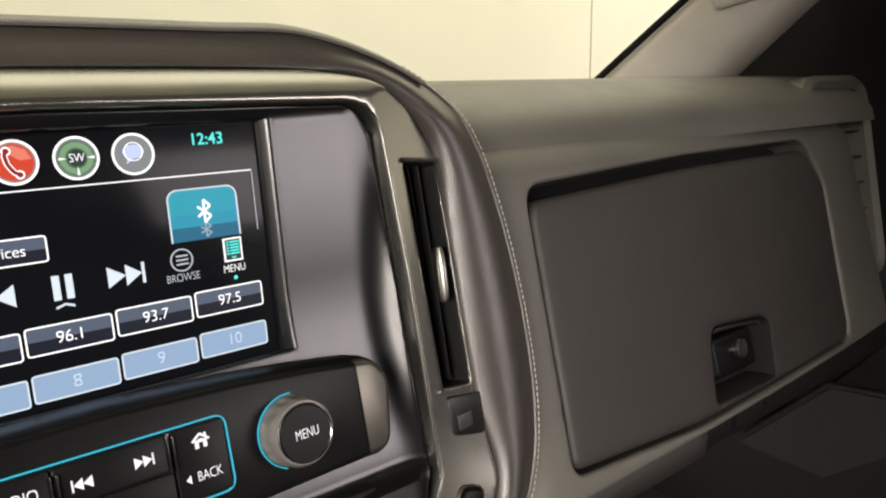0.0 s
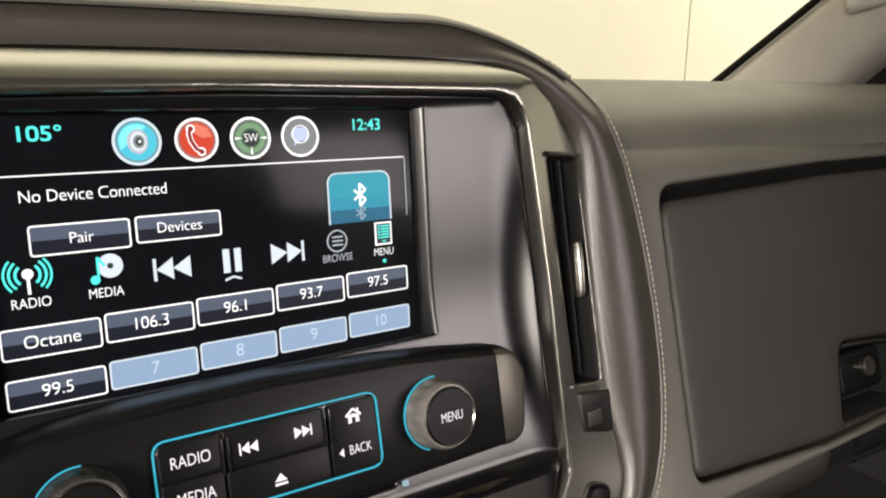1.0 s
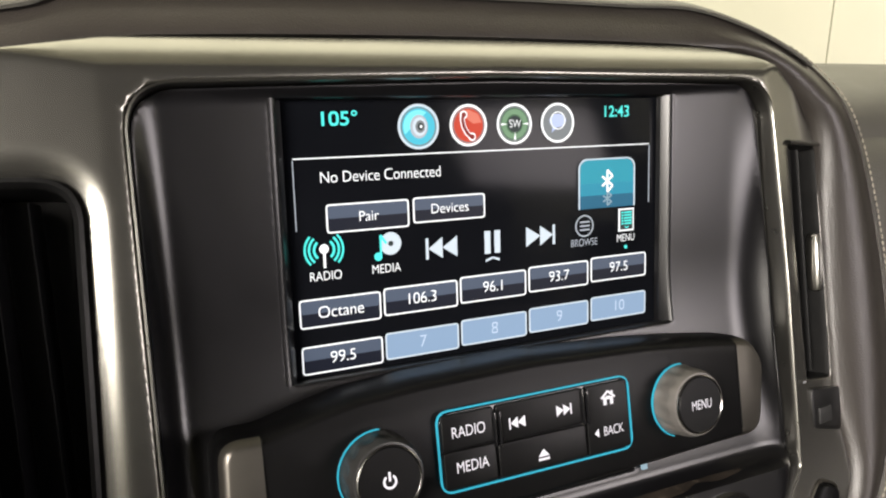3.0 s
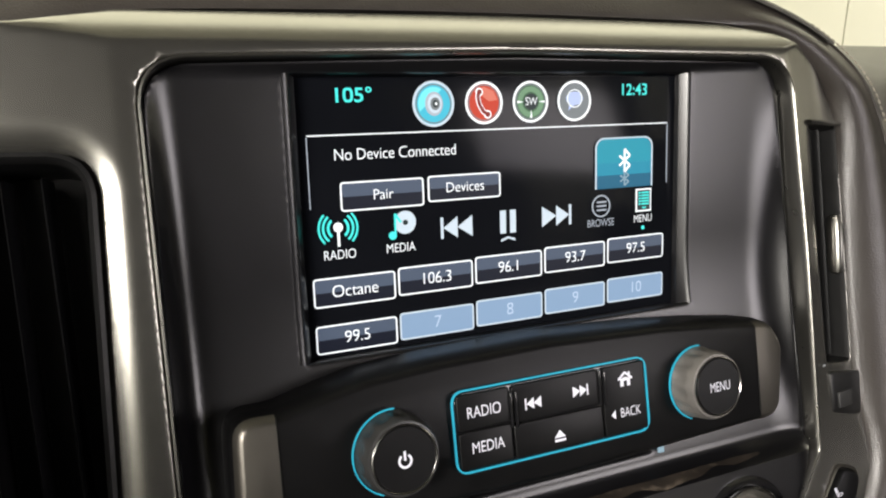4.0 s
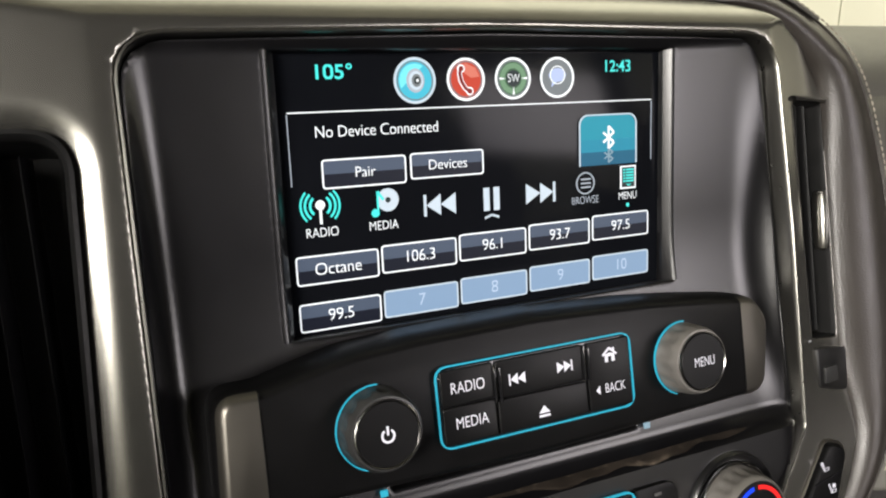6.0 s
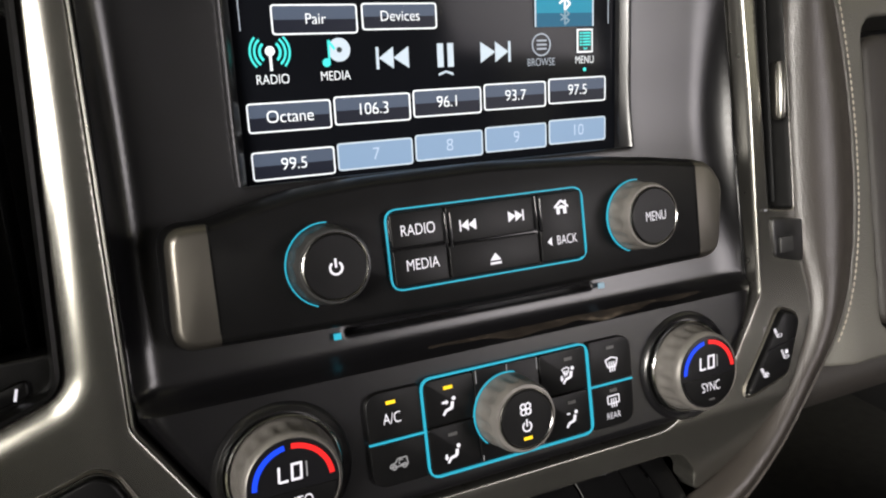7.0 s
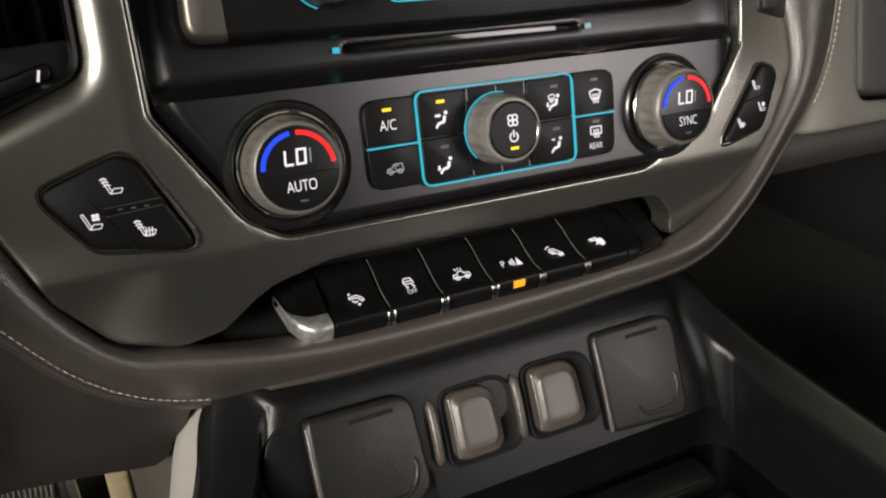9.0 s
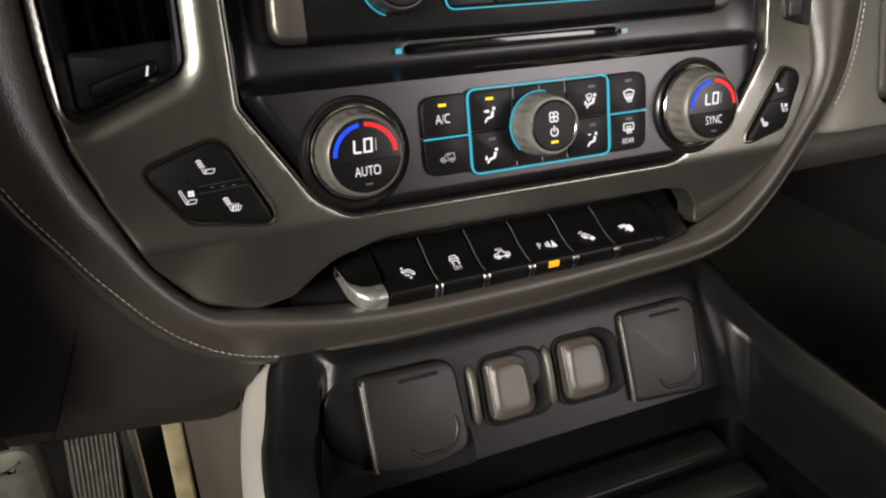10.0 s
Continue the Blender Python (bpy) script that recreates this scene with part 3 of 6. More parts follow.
ICONPALEGREY = glowing("pale_edge_pixels", (0.55, 0.64, 0.72), 0.9)
ui("lettering", lettering("105°", 0.0052, -0.0665, 0.0432, Z, 1.15, bold=0.00012), CYANTEXT)
ui("lettering", lettering("12:43", 0.0048, 0.0650, 0.0438, Z, 1.0, bold=0.0001), CYANTEXT)
for x in (-85.4, 84.0):
    ui("side_line", polys([box4(x, 1.5, x + 0.4, 28.2)], Z), PIXGREY)
ui("top_line", polys([box4(-85.0, 28.55, 84.0, 29.05)], Z, thick=0.0003), PIXWHITE)
for k, (x, mats) in enumerate(((-0.0332, (PIXWHITE, ICONBLUE)), (-0.0107, (PIXWHITE, ICONRED)), (0.0113, (PIXWHITE, ICONGREEN)), (0.0332, (PIXWHITE, ICONGREY)))):
    y, r = 0.0396, 9.0 - (0.4 if k else 0)
    icon = ui("menu_icon", polys([disc(0, 0, r - 0.7, 40)], Z, at=(x, y)), mats[1])
    part("icon_ring", arcband((r - 1.0) / 1000, r / 1000, 0, 360, Z + 0.0001, (x, y), 48, 0.00015), mats[0] if k else ICONPALEGREY, icon)
    part("icon_ring", arcband((r - 1.75) / 1000, (r - 1.25) / 1000, 0, 360, Z + 0.0002, (x, y), 48, 0.00015), ICONGREY, icon)
    if k == 0:
        part("sheen", polys([[(6.6 * math.cos(a), 6.6 * math.sin(a)) for a in np.linspace(1.0, 3.6, 14)]], Z + 0.0001, at=(x, y)), glowing("light_cyan_pixels", (0.16, 0.68, 0.74)), icon)
        for r_, dx, m_, dz in ((4.7, 0.2, PIXGREY, 2), (3.7, 0.5, ICONPALEGREY, 4), (2.5, 0.6, ICONGREY, 6), (1.5, 0.7, ICONDARK, 8), (0.6, 0.9, PIXWHITE, 10)):
            part("speaker_cone", polys([[(px * 0.82, py) for px, py in disc(dx, 0, r_, 26)]], Z + 0.0001 * dz, at=(x, y)), m_, icon)
    elif k == 1:
        part("sheen", polys([[(-3.6, 5.2), (0.0, 6.4), (4.4, 4.6), (6.2, 1.0), (2.2, 0.6), (-0.4, 2.4)]], Z + 0.0001, at=(x, y)), glowing("bright_red_pixels", (0.58, 0.16, 0.11)), icon)
        curve_ = [(-2.4, 4.6), (-2.9, 2.4), (-2.3, -0.6), (-0.6, -3.4), (1.6, -5.0)]
        for t_, m_, dz in ((2.1, PIXWHITE, 2), (1.3, glowing("deep_red_pixels", (0.20, 0.02, 0.015)), 4)):
            part("handset", polys([bar(*p, *q, t_) for p, q in zip(curve_, curve_[1:])] + [disc(-2.2, 4.3, t_ * 0.82, 14), disc(1.5, -4.7, t_ * 0.82, 14)] + [disc(*p, t_ / 2, 10) for p in curve_[1:-1]], Z + 0.0001 * dz, at=(x, y)), m_, icon)
    elif k == 2:
        part("dial", arcband(0.0041, 0.0063, 0, 360, Z + 0.0002, (x, y), 32, 0.00015), glowing("light_green_pixels", (0.14, 0.26, 0.15)), icon)
        part("dial", polys([disc(0, 0, 3.4, 24)], Z + 0.0004, at=(x, y)), ICONDARK, icon)
        part("pointer", polys([[(-0.5, -6.6), (0.5, -6.6), (0, -3.4)], [(-6.6, -0.5), (-3.6, 0), (-6.6, 0.5)], [(6.6, -0.5), (6.6, 0.5), (3.6, 0)]], Z + 0.0005, at=(x, y)), PIXWHITE, icon)
        part("lettering", lettering("SW", 0.0032, x, y, Z + 0.0007, 0.85), PIXWHITE, icon)
    else:
        part("bubble", polys([[(px * 1.25, py * 0.85) for px, py in disc(0, 1.2, 3.4, 24)], [(-2.5, -1.2), (0, -1.6), (-3.2, -4.0)]], Z + 0.0002, at=(x, y)), ICONPALE, icon)
        part("bubble", polys(hoop(0, 1.0, 3.7, 0.4, n=24), Z + 0.0003, at=(x, y)), PIXWHITE, icon)
ui("lettering", lettering("No Device Connected", 0.0043, -0.0752, 0.0212, Z, 0.90, "LEFT"), PIXWHITE)
ui_button(-0.0733, -0.0003, -0.0387, 0.0110, "Pair", BTNFILL, BTNTOP, PIXWHITE, 0.0040)
ui_button(-0.0369, 0.0008, -0.0038, 0.0113, "Devices", BTNFILL, BTNTOP, PIXWHITE, 0.0040)
tile = rrect(0.0440, -0.001, 0.0757, 0.0232, 0.0055, 6)
ui("wireless_tile", polys([[(a * 1000, max(b * 1000, 0.6)) for a, b in inset(tile, 0.0006)]], Z), TEAL, "teal wireless tile")
ui("tile_shade", polys([box4(44.8, 6.5, 75.2, 12.0)], Z + 0.0002), TEALMID)
ui("tile_base", polys([box4(44.8, 0.6, 75.2, 6.5)], Z + 0.0002), TEALDARK)
ui("tile_edge", polys([box4(44.0, 0.6, 44.7, 18.6), box4(75.0, 0.6, 75.7, 18.6)] + [box4(48.6, 22.6, 71.1, 23.2)] + hoop(48.6, 18.6, 4.25, 0.7, 90, 180, 8) + hoop(71.1, 18.6, 4.25, 0.7, 0, 90, 8), Z + 0.0003), ICONPALEGREY)
rune = [bar(0, -5.0, 0, 5.0, 1.0), bar(0, 5.0, 2.9, 2.2, 1.0), bar(2.9, 2.2, -2.9, -2.2, 1.0), bar(0, -5.0, 2.9, -2.2, 1.0), bar(2.9, -2.2, -2.9, 2.2, 1.0)]
ui("wireless_rune", polys(rune, Z + 0.0004, at=(0.0599, 0.0128)), PIXWHITE)
ui("rune_reflection", polys([[(px, -py * 0.8) for px, py in reversed(s)] for s in rune], Z + 0.0004, at=(0.0599, 0.0047), scale=0.0008), TEALGREY)
ui("antenna_icon", polys([disc(0, 2.2, 1.9, 18), bar(0, 2, 0, -5.2, 1.0)], Z, at=(-0.0748, -0.0083)), PIXWHITE)
ui("radio_wave", polys(hoop(0, 1.6, 4.0, 1.0, -50, 50, 8) + hoop(0, 1.6, 6.0, 0.9, -50, 50, 8) + hoop(0, 1.6, 7.7, 0.8, -45, 45, 8) + hoop(0, 1.6, 4.0, 1.0, 130, 230, 8) + hoop(0, 1.6, 6.0, 0.9, 130, 230, 8) + hoop(0, 1.6, 7.7, 0.8, 135, 225, 8), Z, at=(-0.0748, -0.0080)), CYANTEXT)
ui("lettering", lettering("RADIO", 0.0036, -0.0746, -0.0168, Z, 0.82), PIXWHITE)
ui("disc_icon", polys([disc(0, 0, 4.6, 28)], Z, at=(-0.0472, -0.0064)), ICONPALEGREY)
ui("disc_icon", polys([disc(0, 0, 1.1, 14)], Z + 0.0002, at=(-0.0472, -0.0064)), ICONDARK)
ui("note_icon", polys([bar(0, -4, 0, 4.5, 0.8), bar(0, 4.5, 2.4, 1.0, 1.0), disc(-1.2, -4.0, 1.7, 14)], Z + 0.0004, at=(-0.0516, -0.0072)), CYANTEXT)
ui("lettering", lettering("MEDIA", 0.0036, -0.0494, -0.0165, Z, 0.82), PIXWHITE)
ui("previous_icon", polys([box4(-7.2, -4.4, -6.0, 4.4), [(-6.0, 0), (0.4, -4.4), (0.4, 4.4)], [(0.4, 0), (7.2, -4.4), (7.2, 4.4)]], Z, at=(-0.0246, -0.0102)), ICONPALEGREY)
ui("pause_icon", polys([box4(-3.8, -4.9, -1.0, 4.9), box4(1.0, -4.9, 3.8, 4.9), [(-3.4, -8.4), (0, -7.2), (3.4, -8.4), (3.4, -7.4), (0, -6.3), (-3.4, -7.4)]], Z, at=(-0.0005, -0.0100)), ICONPALEGREY)
ui("next_icon", polys([box4(6.4, -4.4, 7.6, 4.4), [(6.4, 0), (-0.2, 4.4), (-0.2, -4.4)], [(-0.2, 0), (-7.4, 4.4), (-7.4, -4.4)]], Z, at=(0.0238, -0.0094)), ICONPALEGREY)
ui("browse_icon", polys(hoop(0, 0, 4.7, 0.6, n=28) + [bar(-2.4, 1.8, 2.8, 1.8, 0.7), bar(-2.4, 0, 2.8, 0, 0.7), bar(-2.4, -1.8, 2.8, -1.8, 0.7)], Z, at=(0.0474, -0.0070)), PIXGREY)
ui("lettering", lettering("BROWSE", 0.0033, 0.0473, -0.0147, Z, 0.78), PIXGREY)
ui("list_icon", polys([box4(-4.4, -5.4, 4.4, 5.2)], Z, at=(0.0710, -0.0058)), PIXWHITE)
ui("list_icon", polys([box4(-3.6, -4.6, 3.6, 4.5)], Z + 0.0002, at=(0.0710, -0.0058)), ICONDARK)
ui("list_mark", polys([box4(x, y, x2, y + 0.75) for y in (-2.2, -0.9, 0.4, 1.7, 3.0) for x, x2 in ((-3.0, -1.9), (-1.4, 3.0))] + [bar(-0.9, -3.2, 0.1, -3.9, 0.5), bar(0.1, -3.9, 1.1, -3.2, 0.5)], Z + 0.0004, at=(0.0710, -0.0058)), CYANTEXT)
ui("lettering", lettering("MENU", 0.0034, 0.0709, -0.0145, Z, 0.78), PIXWHITE)
ui("page_dot", polys([disc(0, 0, 0.9, 14)], Z, at=(0.0709, -0.0187)), CYANTEXT)
LEFTS, RIGHTS = (-0.0860, -0.0512, -0.0166, 0.0173, 0.0508), (-0.0524, -0.0178, 0.0160, 0.0494, 0.0828)
for i, (x0, x1) in enumerate(zip(LEFTS, RIGHTS)):
    up = 0.0008 * i
    ui_button(x0, -0.0368 + up, x1, -0.0253 + up, ("Octane", "106.3", "96.1", "93.7", "97.5")[i], BTNFILL, BTNTOP, PIXWHITE, 0.0046)
    if i == 0:
        ui_button(x0, -0.0553 + up, x1, -0.0440 + up, "99.5", BTNFILL, BTNTOP, PIXWHITE, 0.0046)
    else:
        ui_button(x0, -0.0553 + up, x1, -0.0440 + up, ("", "7", "8", "9", "10")[i], SLATE, None, SLATETEXT, 0.0050)


# ---- radio control panel ----
radio = thing("radio_control_panel", "black radio control panel with silver ends and two knobs", "car radio", FACE)
POD = rpoly([(-0.1270, -0.1345, 0.009), (0.0, -0.1365, 0.2), (0.1240, -0.1350, 0.011), (0.1290, -0.1000, 0.012), (0.1205, -0.0880, 0.012), (0.0870, -0.0838, 0.03),
             (0.0550, -0.0808, 0.04), (0.0, -0.0785, 0.06), (-0.0500, -0.0795, 0.04), (-0.0760, -0.0815, 0.03), (-0.0924, -0.0850, 0.02), (-0.1085, -0.0890, 0.02), (-0.1250, -0.0890, 0.008)], 5)


def pod_shell(lift):
    rows = [flat(inset(POD, -lift), -0.022), flat(inset(POD, -lift), -0.0035)]
    for s in range(1, 7):
        a = s / 6 * math.pi / 2
        rows.append(flat(inset(POD, 0.0046 * (1 - math.cos(a)) - lift * math.cos(a)), -0.0035 + 0.0112 * math.sin(a) + lift * math.sin(a)))
    bm = loft(rows, True, False, True)
    for v in bm.verts:
        v.co.z -= 0.0035 * max(0.0, abs(v.co.x) - 0.045) / 0.075
    return bm


part("panel_body", pod_shell(0.0), KEY, radio)
for side_x, sgn in ((-0.1098, -1), (0.1092, 1)):
    bm = pod_shell(0.00035)
    bm.normal_update()
    bmesh.ops.bisect_plane(bm, geom=bm.verts[:] + bm.edges[:] + bm.faces[:], plane_co=(side_x, 0, 0), plane_no=(sgn, 0, 0), clear_inner=True)
    bmesh.ops.delete(bm, geom=[f for f in bm.faces if f.normal.z < 0.42 or f.calc_center_median().z < -0.004], context="FACES")
    part("end_trim", bm, TRIM, radio, "satin silver end piece")
    part("trim_edge", tube([(side_x, y, 0.0078 - 0.0035 * (abs(side_x) - 0.045) / 0.075) for y in np.linspace(-0.1290, -0.0905, 8)], 0.0003, 6), SEAL_AND_SHADE, radio, "dark joint beside the end piece")
part("light_frame", frame_band(rrect(-0.0462, -0.1242, 0.0434, -0.0928, 0.0048, 6), 0.00055, 0.0074, 0.0010), CYAN, radio, "cyan light line round the keys")
part("key_well", plate(rrect(-0.0451, -0.1231, 0.0423, -0.0939, 0.004, 5), 0.004, 0.0080, 0.0003), GLOSS, radio)


def key(x0, y0, x1, y1, w=0.0092, r=0.0012):
    return part("key", plate(rrect(x0, y0, x1, y1, r, 3), 0.004, w, 0.0006), KEY, radio)


def legend(ob, bm, mat=None):
    return part("legend", bm, mat or LIT, ob)


KW = 0.0093
k = key(-0.0447, -0.1080, -0.0222, -0.0943)
legend(k, lettering("RADIO", 0.0042, -0.0336, -0.1016, KW, 0.78))
k = key(-0.0447, -0.1227, -0.0222, -0.1084)
legend(k, lettering("MEDIA", 0.0042, -0.0330, -0.1150, KW, 0.78))
k = key(-0.0213, -0.1090, 0.0186, -0.0943)
legend(k, polys([box4(-3.7, -2.2, -3.1, 2.2), [(-3.0, 0), (0.2, -2.2), (0.2, 2.2)], [(0.2, 0), (3.5, -2.2), (3.5, 2.2)]], KW, at=(-0.0122, -0.1025)))
legend(k, polys([box4(3.1, -2.2, 3.7, 2.2), [(3.0, 0), (-0.2, 2.2), (-0.2, -2.2)], [(-0.2, 0), (-3.5, 2.2), (-3.5, -2.2)]], KW, at=(0.0096, -0.1016)))
k = key(-0.0213, -0.1227, 0.0196, -0.1094)
legend(k, polys([[(-2.5, -0.3), (2.5, -0.3), (0, 2.6)], box4(-2.5, -1.9, 2.5, -1.0)], KW, at=(-0.0014, -0.1178)))
k = key(0.0205, -0.1227, 0.0419, -0.0943)
legend(k, polys([bar(-3.4, 0.2, 0, 3.0, 0.9), bar(0, 3.0, 3.4, 0.2, 0.9), box4(-2.4, -2.6, -0.9, 0.6), box4(0.9, -2.6, 2.4, 0.6), box4(-0.9, -0.4, 0.9, 1.0), box4(1.6, 1.6, 2.5, 3.0)], KW, at=(0.0316, -0.1008)))
legend(k, lettering("BACK", 0.0038, 0.0332, -0.1143, KW, 0.72))
legend(k, polys([[(0, 0), (2.0, 1.8), (2.0, -1.8)], ], KW, at=(0.0236, -0.1143)))
for x, y0, y1 in ((-0.0222, -0.1100, -0.0965), (-0.0200, -0.1105, -0.0965), (0.0188, -0.1090, -0.0945), (0.0210, -0.1095, -0.0955)):
    part("divider", plate(rrect(x - 0.0004, y0, x + 0.0004, y1, 0.0003, 2), 0.006, 0.0104, 0.0003), GLOSS, radio, "thin raised gloss divider")


def flutes(count, depth, rows):
    def f(k, a):
        if k not in rows:
            return 1.0
        s = math.sin(a * count)
        return 1.0 - depth * (0.5 + 0.5 * math.tanh(3.5 * s))
    return f


def knob(parent, x, y, w0, w1, r0, r1, rf, body_mat, ring_mat, count, cap_mat, arc, label):
    kb = part("knob", revolve([(r0 * 1.02, w0 - 0.004), (r0 * 1.02, w0 + 0.001), (r0, w0 + 0.0018), (r0 * 0.995, w0 + 0.003), (r0 * 0.98, w1 - 0.005), (r0 * 0.965, w1 - 0.0032), (r1, w1 - 0.0014), (r1 * 0.985, w1 - 0.0006), (rf * 1.05, w1 - 0.0004)], 96, (x, y), flutes(count, 0.055, (3, 4)), True), body_mat, parent, label, 50)
    part("bright_ring", revolve([(rf * 1.075, w1 - 0.0012), (rf * 1.06, w1 + 0.0002), (rf * 1.025, w1 + 0.0004), (rf * 1.0, w1 + 0.0001)], 64, (x, y), None, False), ring_mat, kb, "polished ring")
    part("knob_cap", revolve([(rf * 1.01, w1 - 0.0014), (rf * 1.0, w1), (rf * 0.97, w1 + 0.0004), (rf * 0.5, w1 + 0.00045), (0.0002, w1 + 0.00045)], 64, (x, y)), cap_mat, kb, "black cap")
    if arc is not None:
        part("light_ring", arcband(r0 * 1.045, r0 * 1.075, arc[0], arc[1], w0 + 0.0012, (x, y), 40, 0.0008), CYAN, kb, "cyan light ring")
    return kb


kb = knob(radio, -0.0700, -0.1098, 0.0068, 0.0190, 0.0146, 0.0132, 0.0115, DARKKNOB, POLISHED, 14, KEY, (85, 250), "dark knob with a polished ring")
part("legend", polys(hoop(0, 0, 2.2, 0.8, 125, 415, 24) + [bar(0, 0.2, 0, 3.4, 0.8)], 0.0196, at=(-0.0702, -0.1102)), LIT, kb)
kb = knob(radio, 0.0718, -0.1090, 0.0058, 0.0190, 0.0150, 0.0136, 0.0118, RUBBER, POLISHED, 14, KEY, (85, 250), "grey fluted knob with a polished ring")
part("legend", lettering("MENU", 0.0040, 0.0722, -0.1092, 0.0196, 0.70), LIT, kb)


# ---- climate control panel ----
climate = thing("climate_control_panel", "black climate panel with two temperature knobs and a fan knob", "climate control", FACE)
CW = 0.0077


def ckey(loop, w=0.0076):
    return part("button", plate(loop, 0.0, w, 0.0005), KEY, climate)


def led(ob, x, y, mat, w=CW):
    return part("indicator", polys([box4(-1.9, -0.65, 1.9, 0.65)], w, at=(x, y), thick=0.0003), mat, ob)


left_keys = rpoly([(-0.0622, -0.1800, 0.0004), (-0.0397, -0.1800, 0.0004), (-0.0397, -0.1613, 0.0008), (-0.0622, -0.1613, 0.006)], 4)
k = ckey(left_keys)
led(k, -0.0520, -0.1657, AMBER)
legend(k, lettering("A/C", 0.0042, -0.0520, -0.1722, CW, 0.74))
k = ckey(rpoly([(-0.0622, -0.1985, 0.006), (-0.0397, -0.1985, 0.0008), (-0.0397, -0.1815, 0.0004), (-0.0622, -0.1815, 0.0004)], 4))
legend(k, polys([bar(-3.8, -0.9, -3.4, 0.4, 0.5), bar(-3.4, 0.4, -1.6, 0.7, 0.5), bar(-1.6, 0.7, -0.4, 2.2, 0.5), bar(-0.4, 2.2, 3.2, 2.3, 0.5), bar(3.2, 2.3, 3.7, -0.6, 0.5), bar(-3.8, -0.9, 3.7, -0.8, 0.5)] + hoop(-2.1, -0.9, 0.9, 0.5, n=10) + hoop(2.2, -0.9, 0.9, 0.5, n=10) + hoop(0.9, 0.7, 1.0, 0.4, 40, 300, 8), CW, at=(-0.0512, -0.1905)), LITDIM)
part("light_line", polys([box4(-62.2, -181.15, -39.2, -180.45)], 0.0070, thick=0.0010), CYAN, climate, "cyan light line")
part("light_line", polys([box4(39.8, -180.85, 62.0, -180.15)], 0.0070, thick=0.0010), CYAN, climate, "cyan light line")
part("light_frame", frame_band(rrect(-0.0392, -0.2005, 0.0396, -0.1598, 0.0048, 6), 0.0007, 0.0066, 0.0014), CYAN, climate, "cyan light line round the mode keys")


def sitter(at, w, arrows):
    body = [disc(2.3, 3.0, 0.95, 12), bar(1.6, 1.6, 0.9, -1.4, 1.5), bar(1.0, -1.2, -2.0, -1.9, 1.3), bar(-1.9, -1.8, -3.4, -3.9, 1.1)]
    return polys(body + arrows, w, at=at, scale=0.00088)


arrow_face = [bar(-3.6, 1.9, -1.4, 1.9, 1.1), [(-1.6, 3.0), (-0.3, 1.9), (-1.6, 0.8)]]
arrow_foot = [bar(-4.0, 0.2, -4.0, -1.4, 1.0), [(-5.1, -1.2), (-2.9, -1.2), (-4.0, -2.6)]]
shield = [bar(-3.6, 3.3, -1.0, 4.0, 0.5), bar(-1.0, 4.0, 0.4, 3.4, 0.5), bar(-3.6, 3.3, -2.6, 0.8, 0.5), bar(-2.6, 0.8, -0.4, 0.9, 0.5), bar(0.4, 3.4, -0.4, 0.9, 0.5), bar(-2.2, 2.4, -2.2, -0.4, 0.45), bar(-1.2, 2.4, -1.2, -0.4, 0.45)]
for (x0, y0, x1, y1), lx, lit, arrows, at in (((-0.0379, -0.1798, -0.0160, -0.1612), -0.0276, AMBER, arrow_face, (-0.0276, -0.1727)),
                                              ((-0.0379, -0.1992, -0.0160, -0.1803), -0.0276, LEDOFF, arrow_foot, (-0.0276, -0.1922)),
                                              ((0.0150, -0.1798, 0.0384, -0.1612), 0.0292, LEDOFF, shield + arrow_foot, (0.0290, -0.1722)),
                                              ((0.0150, -0.1992, 0.0384, -0.1803), 0.0292, LEDOFF, [bar(-3.0, 2.8, -1.2, 2.8, 0.8)], (0.0290, -0.1915))):
    k = ckey(rrect(x0, y0, x1, y1, 0.0016, 4))
    led(k, lx, y1 - 0.0040, lit)
    legend(k, sitter(at, CW, arrows))
for x in (-0.0148, -0.0005, 0.0138):
    part("tick", polys([box4(-0.15, -2.6, 0.15, 2.6)], 0.0075, at=(x, -0.1640)), LITDIM, climate)
    part("tick", polys([box4(-0.15, -1.2, 0.15, 1.2)], 0.0075, at=(x, -0.1978)), LITDIM, climate)
part("centre_field", plate(rrect(-0.0157, -0.1992, 0.0147, -0.1612, 0.001, 3), 0.0, 0.0073, 0.0004), KEY, climate)
k = ckey(rpoly([(0.0404, -0.1796, 0.0004), (0.0624, -0.1796, 0.0004), (0.0624, -0.1605, 0.006), (0.0404, -0.1605, 0.0008)], 4))
led(k, 0.0512, -0.1645, LEDOFF)
legend(k, polys([bar(-3.2, 2.2, 0, 3.2, 0.6), bar(0, 3.2, 3.2, 2.2, 0.6), bar(-3.2, 2.2, -2.0, -1.2, 0.6), bar(3.2, 2.2, 2.0, -1.2, 0.6), bar(-2.0, -1.2, 2.0, -1.2, 0.6)] + [bar(x, 1.2, x + 0.3, -3.2, 0.55) for x in (-1.2, 0, 1.2)], CW, at=(0.0515, -0.1722)), LIT)
k = ckey(rpoly([(0.0404, -0.2000, 0.0008), (0.0616, -0.2000, 0.006), (0.0620, -0.1812, 0.0004), (0.0404, -0.1812, 0.0004)], 4))
led(k, 0.0512, -0.1838, LEDOFF)
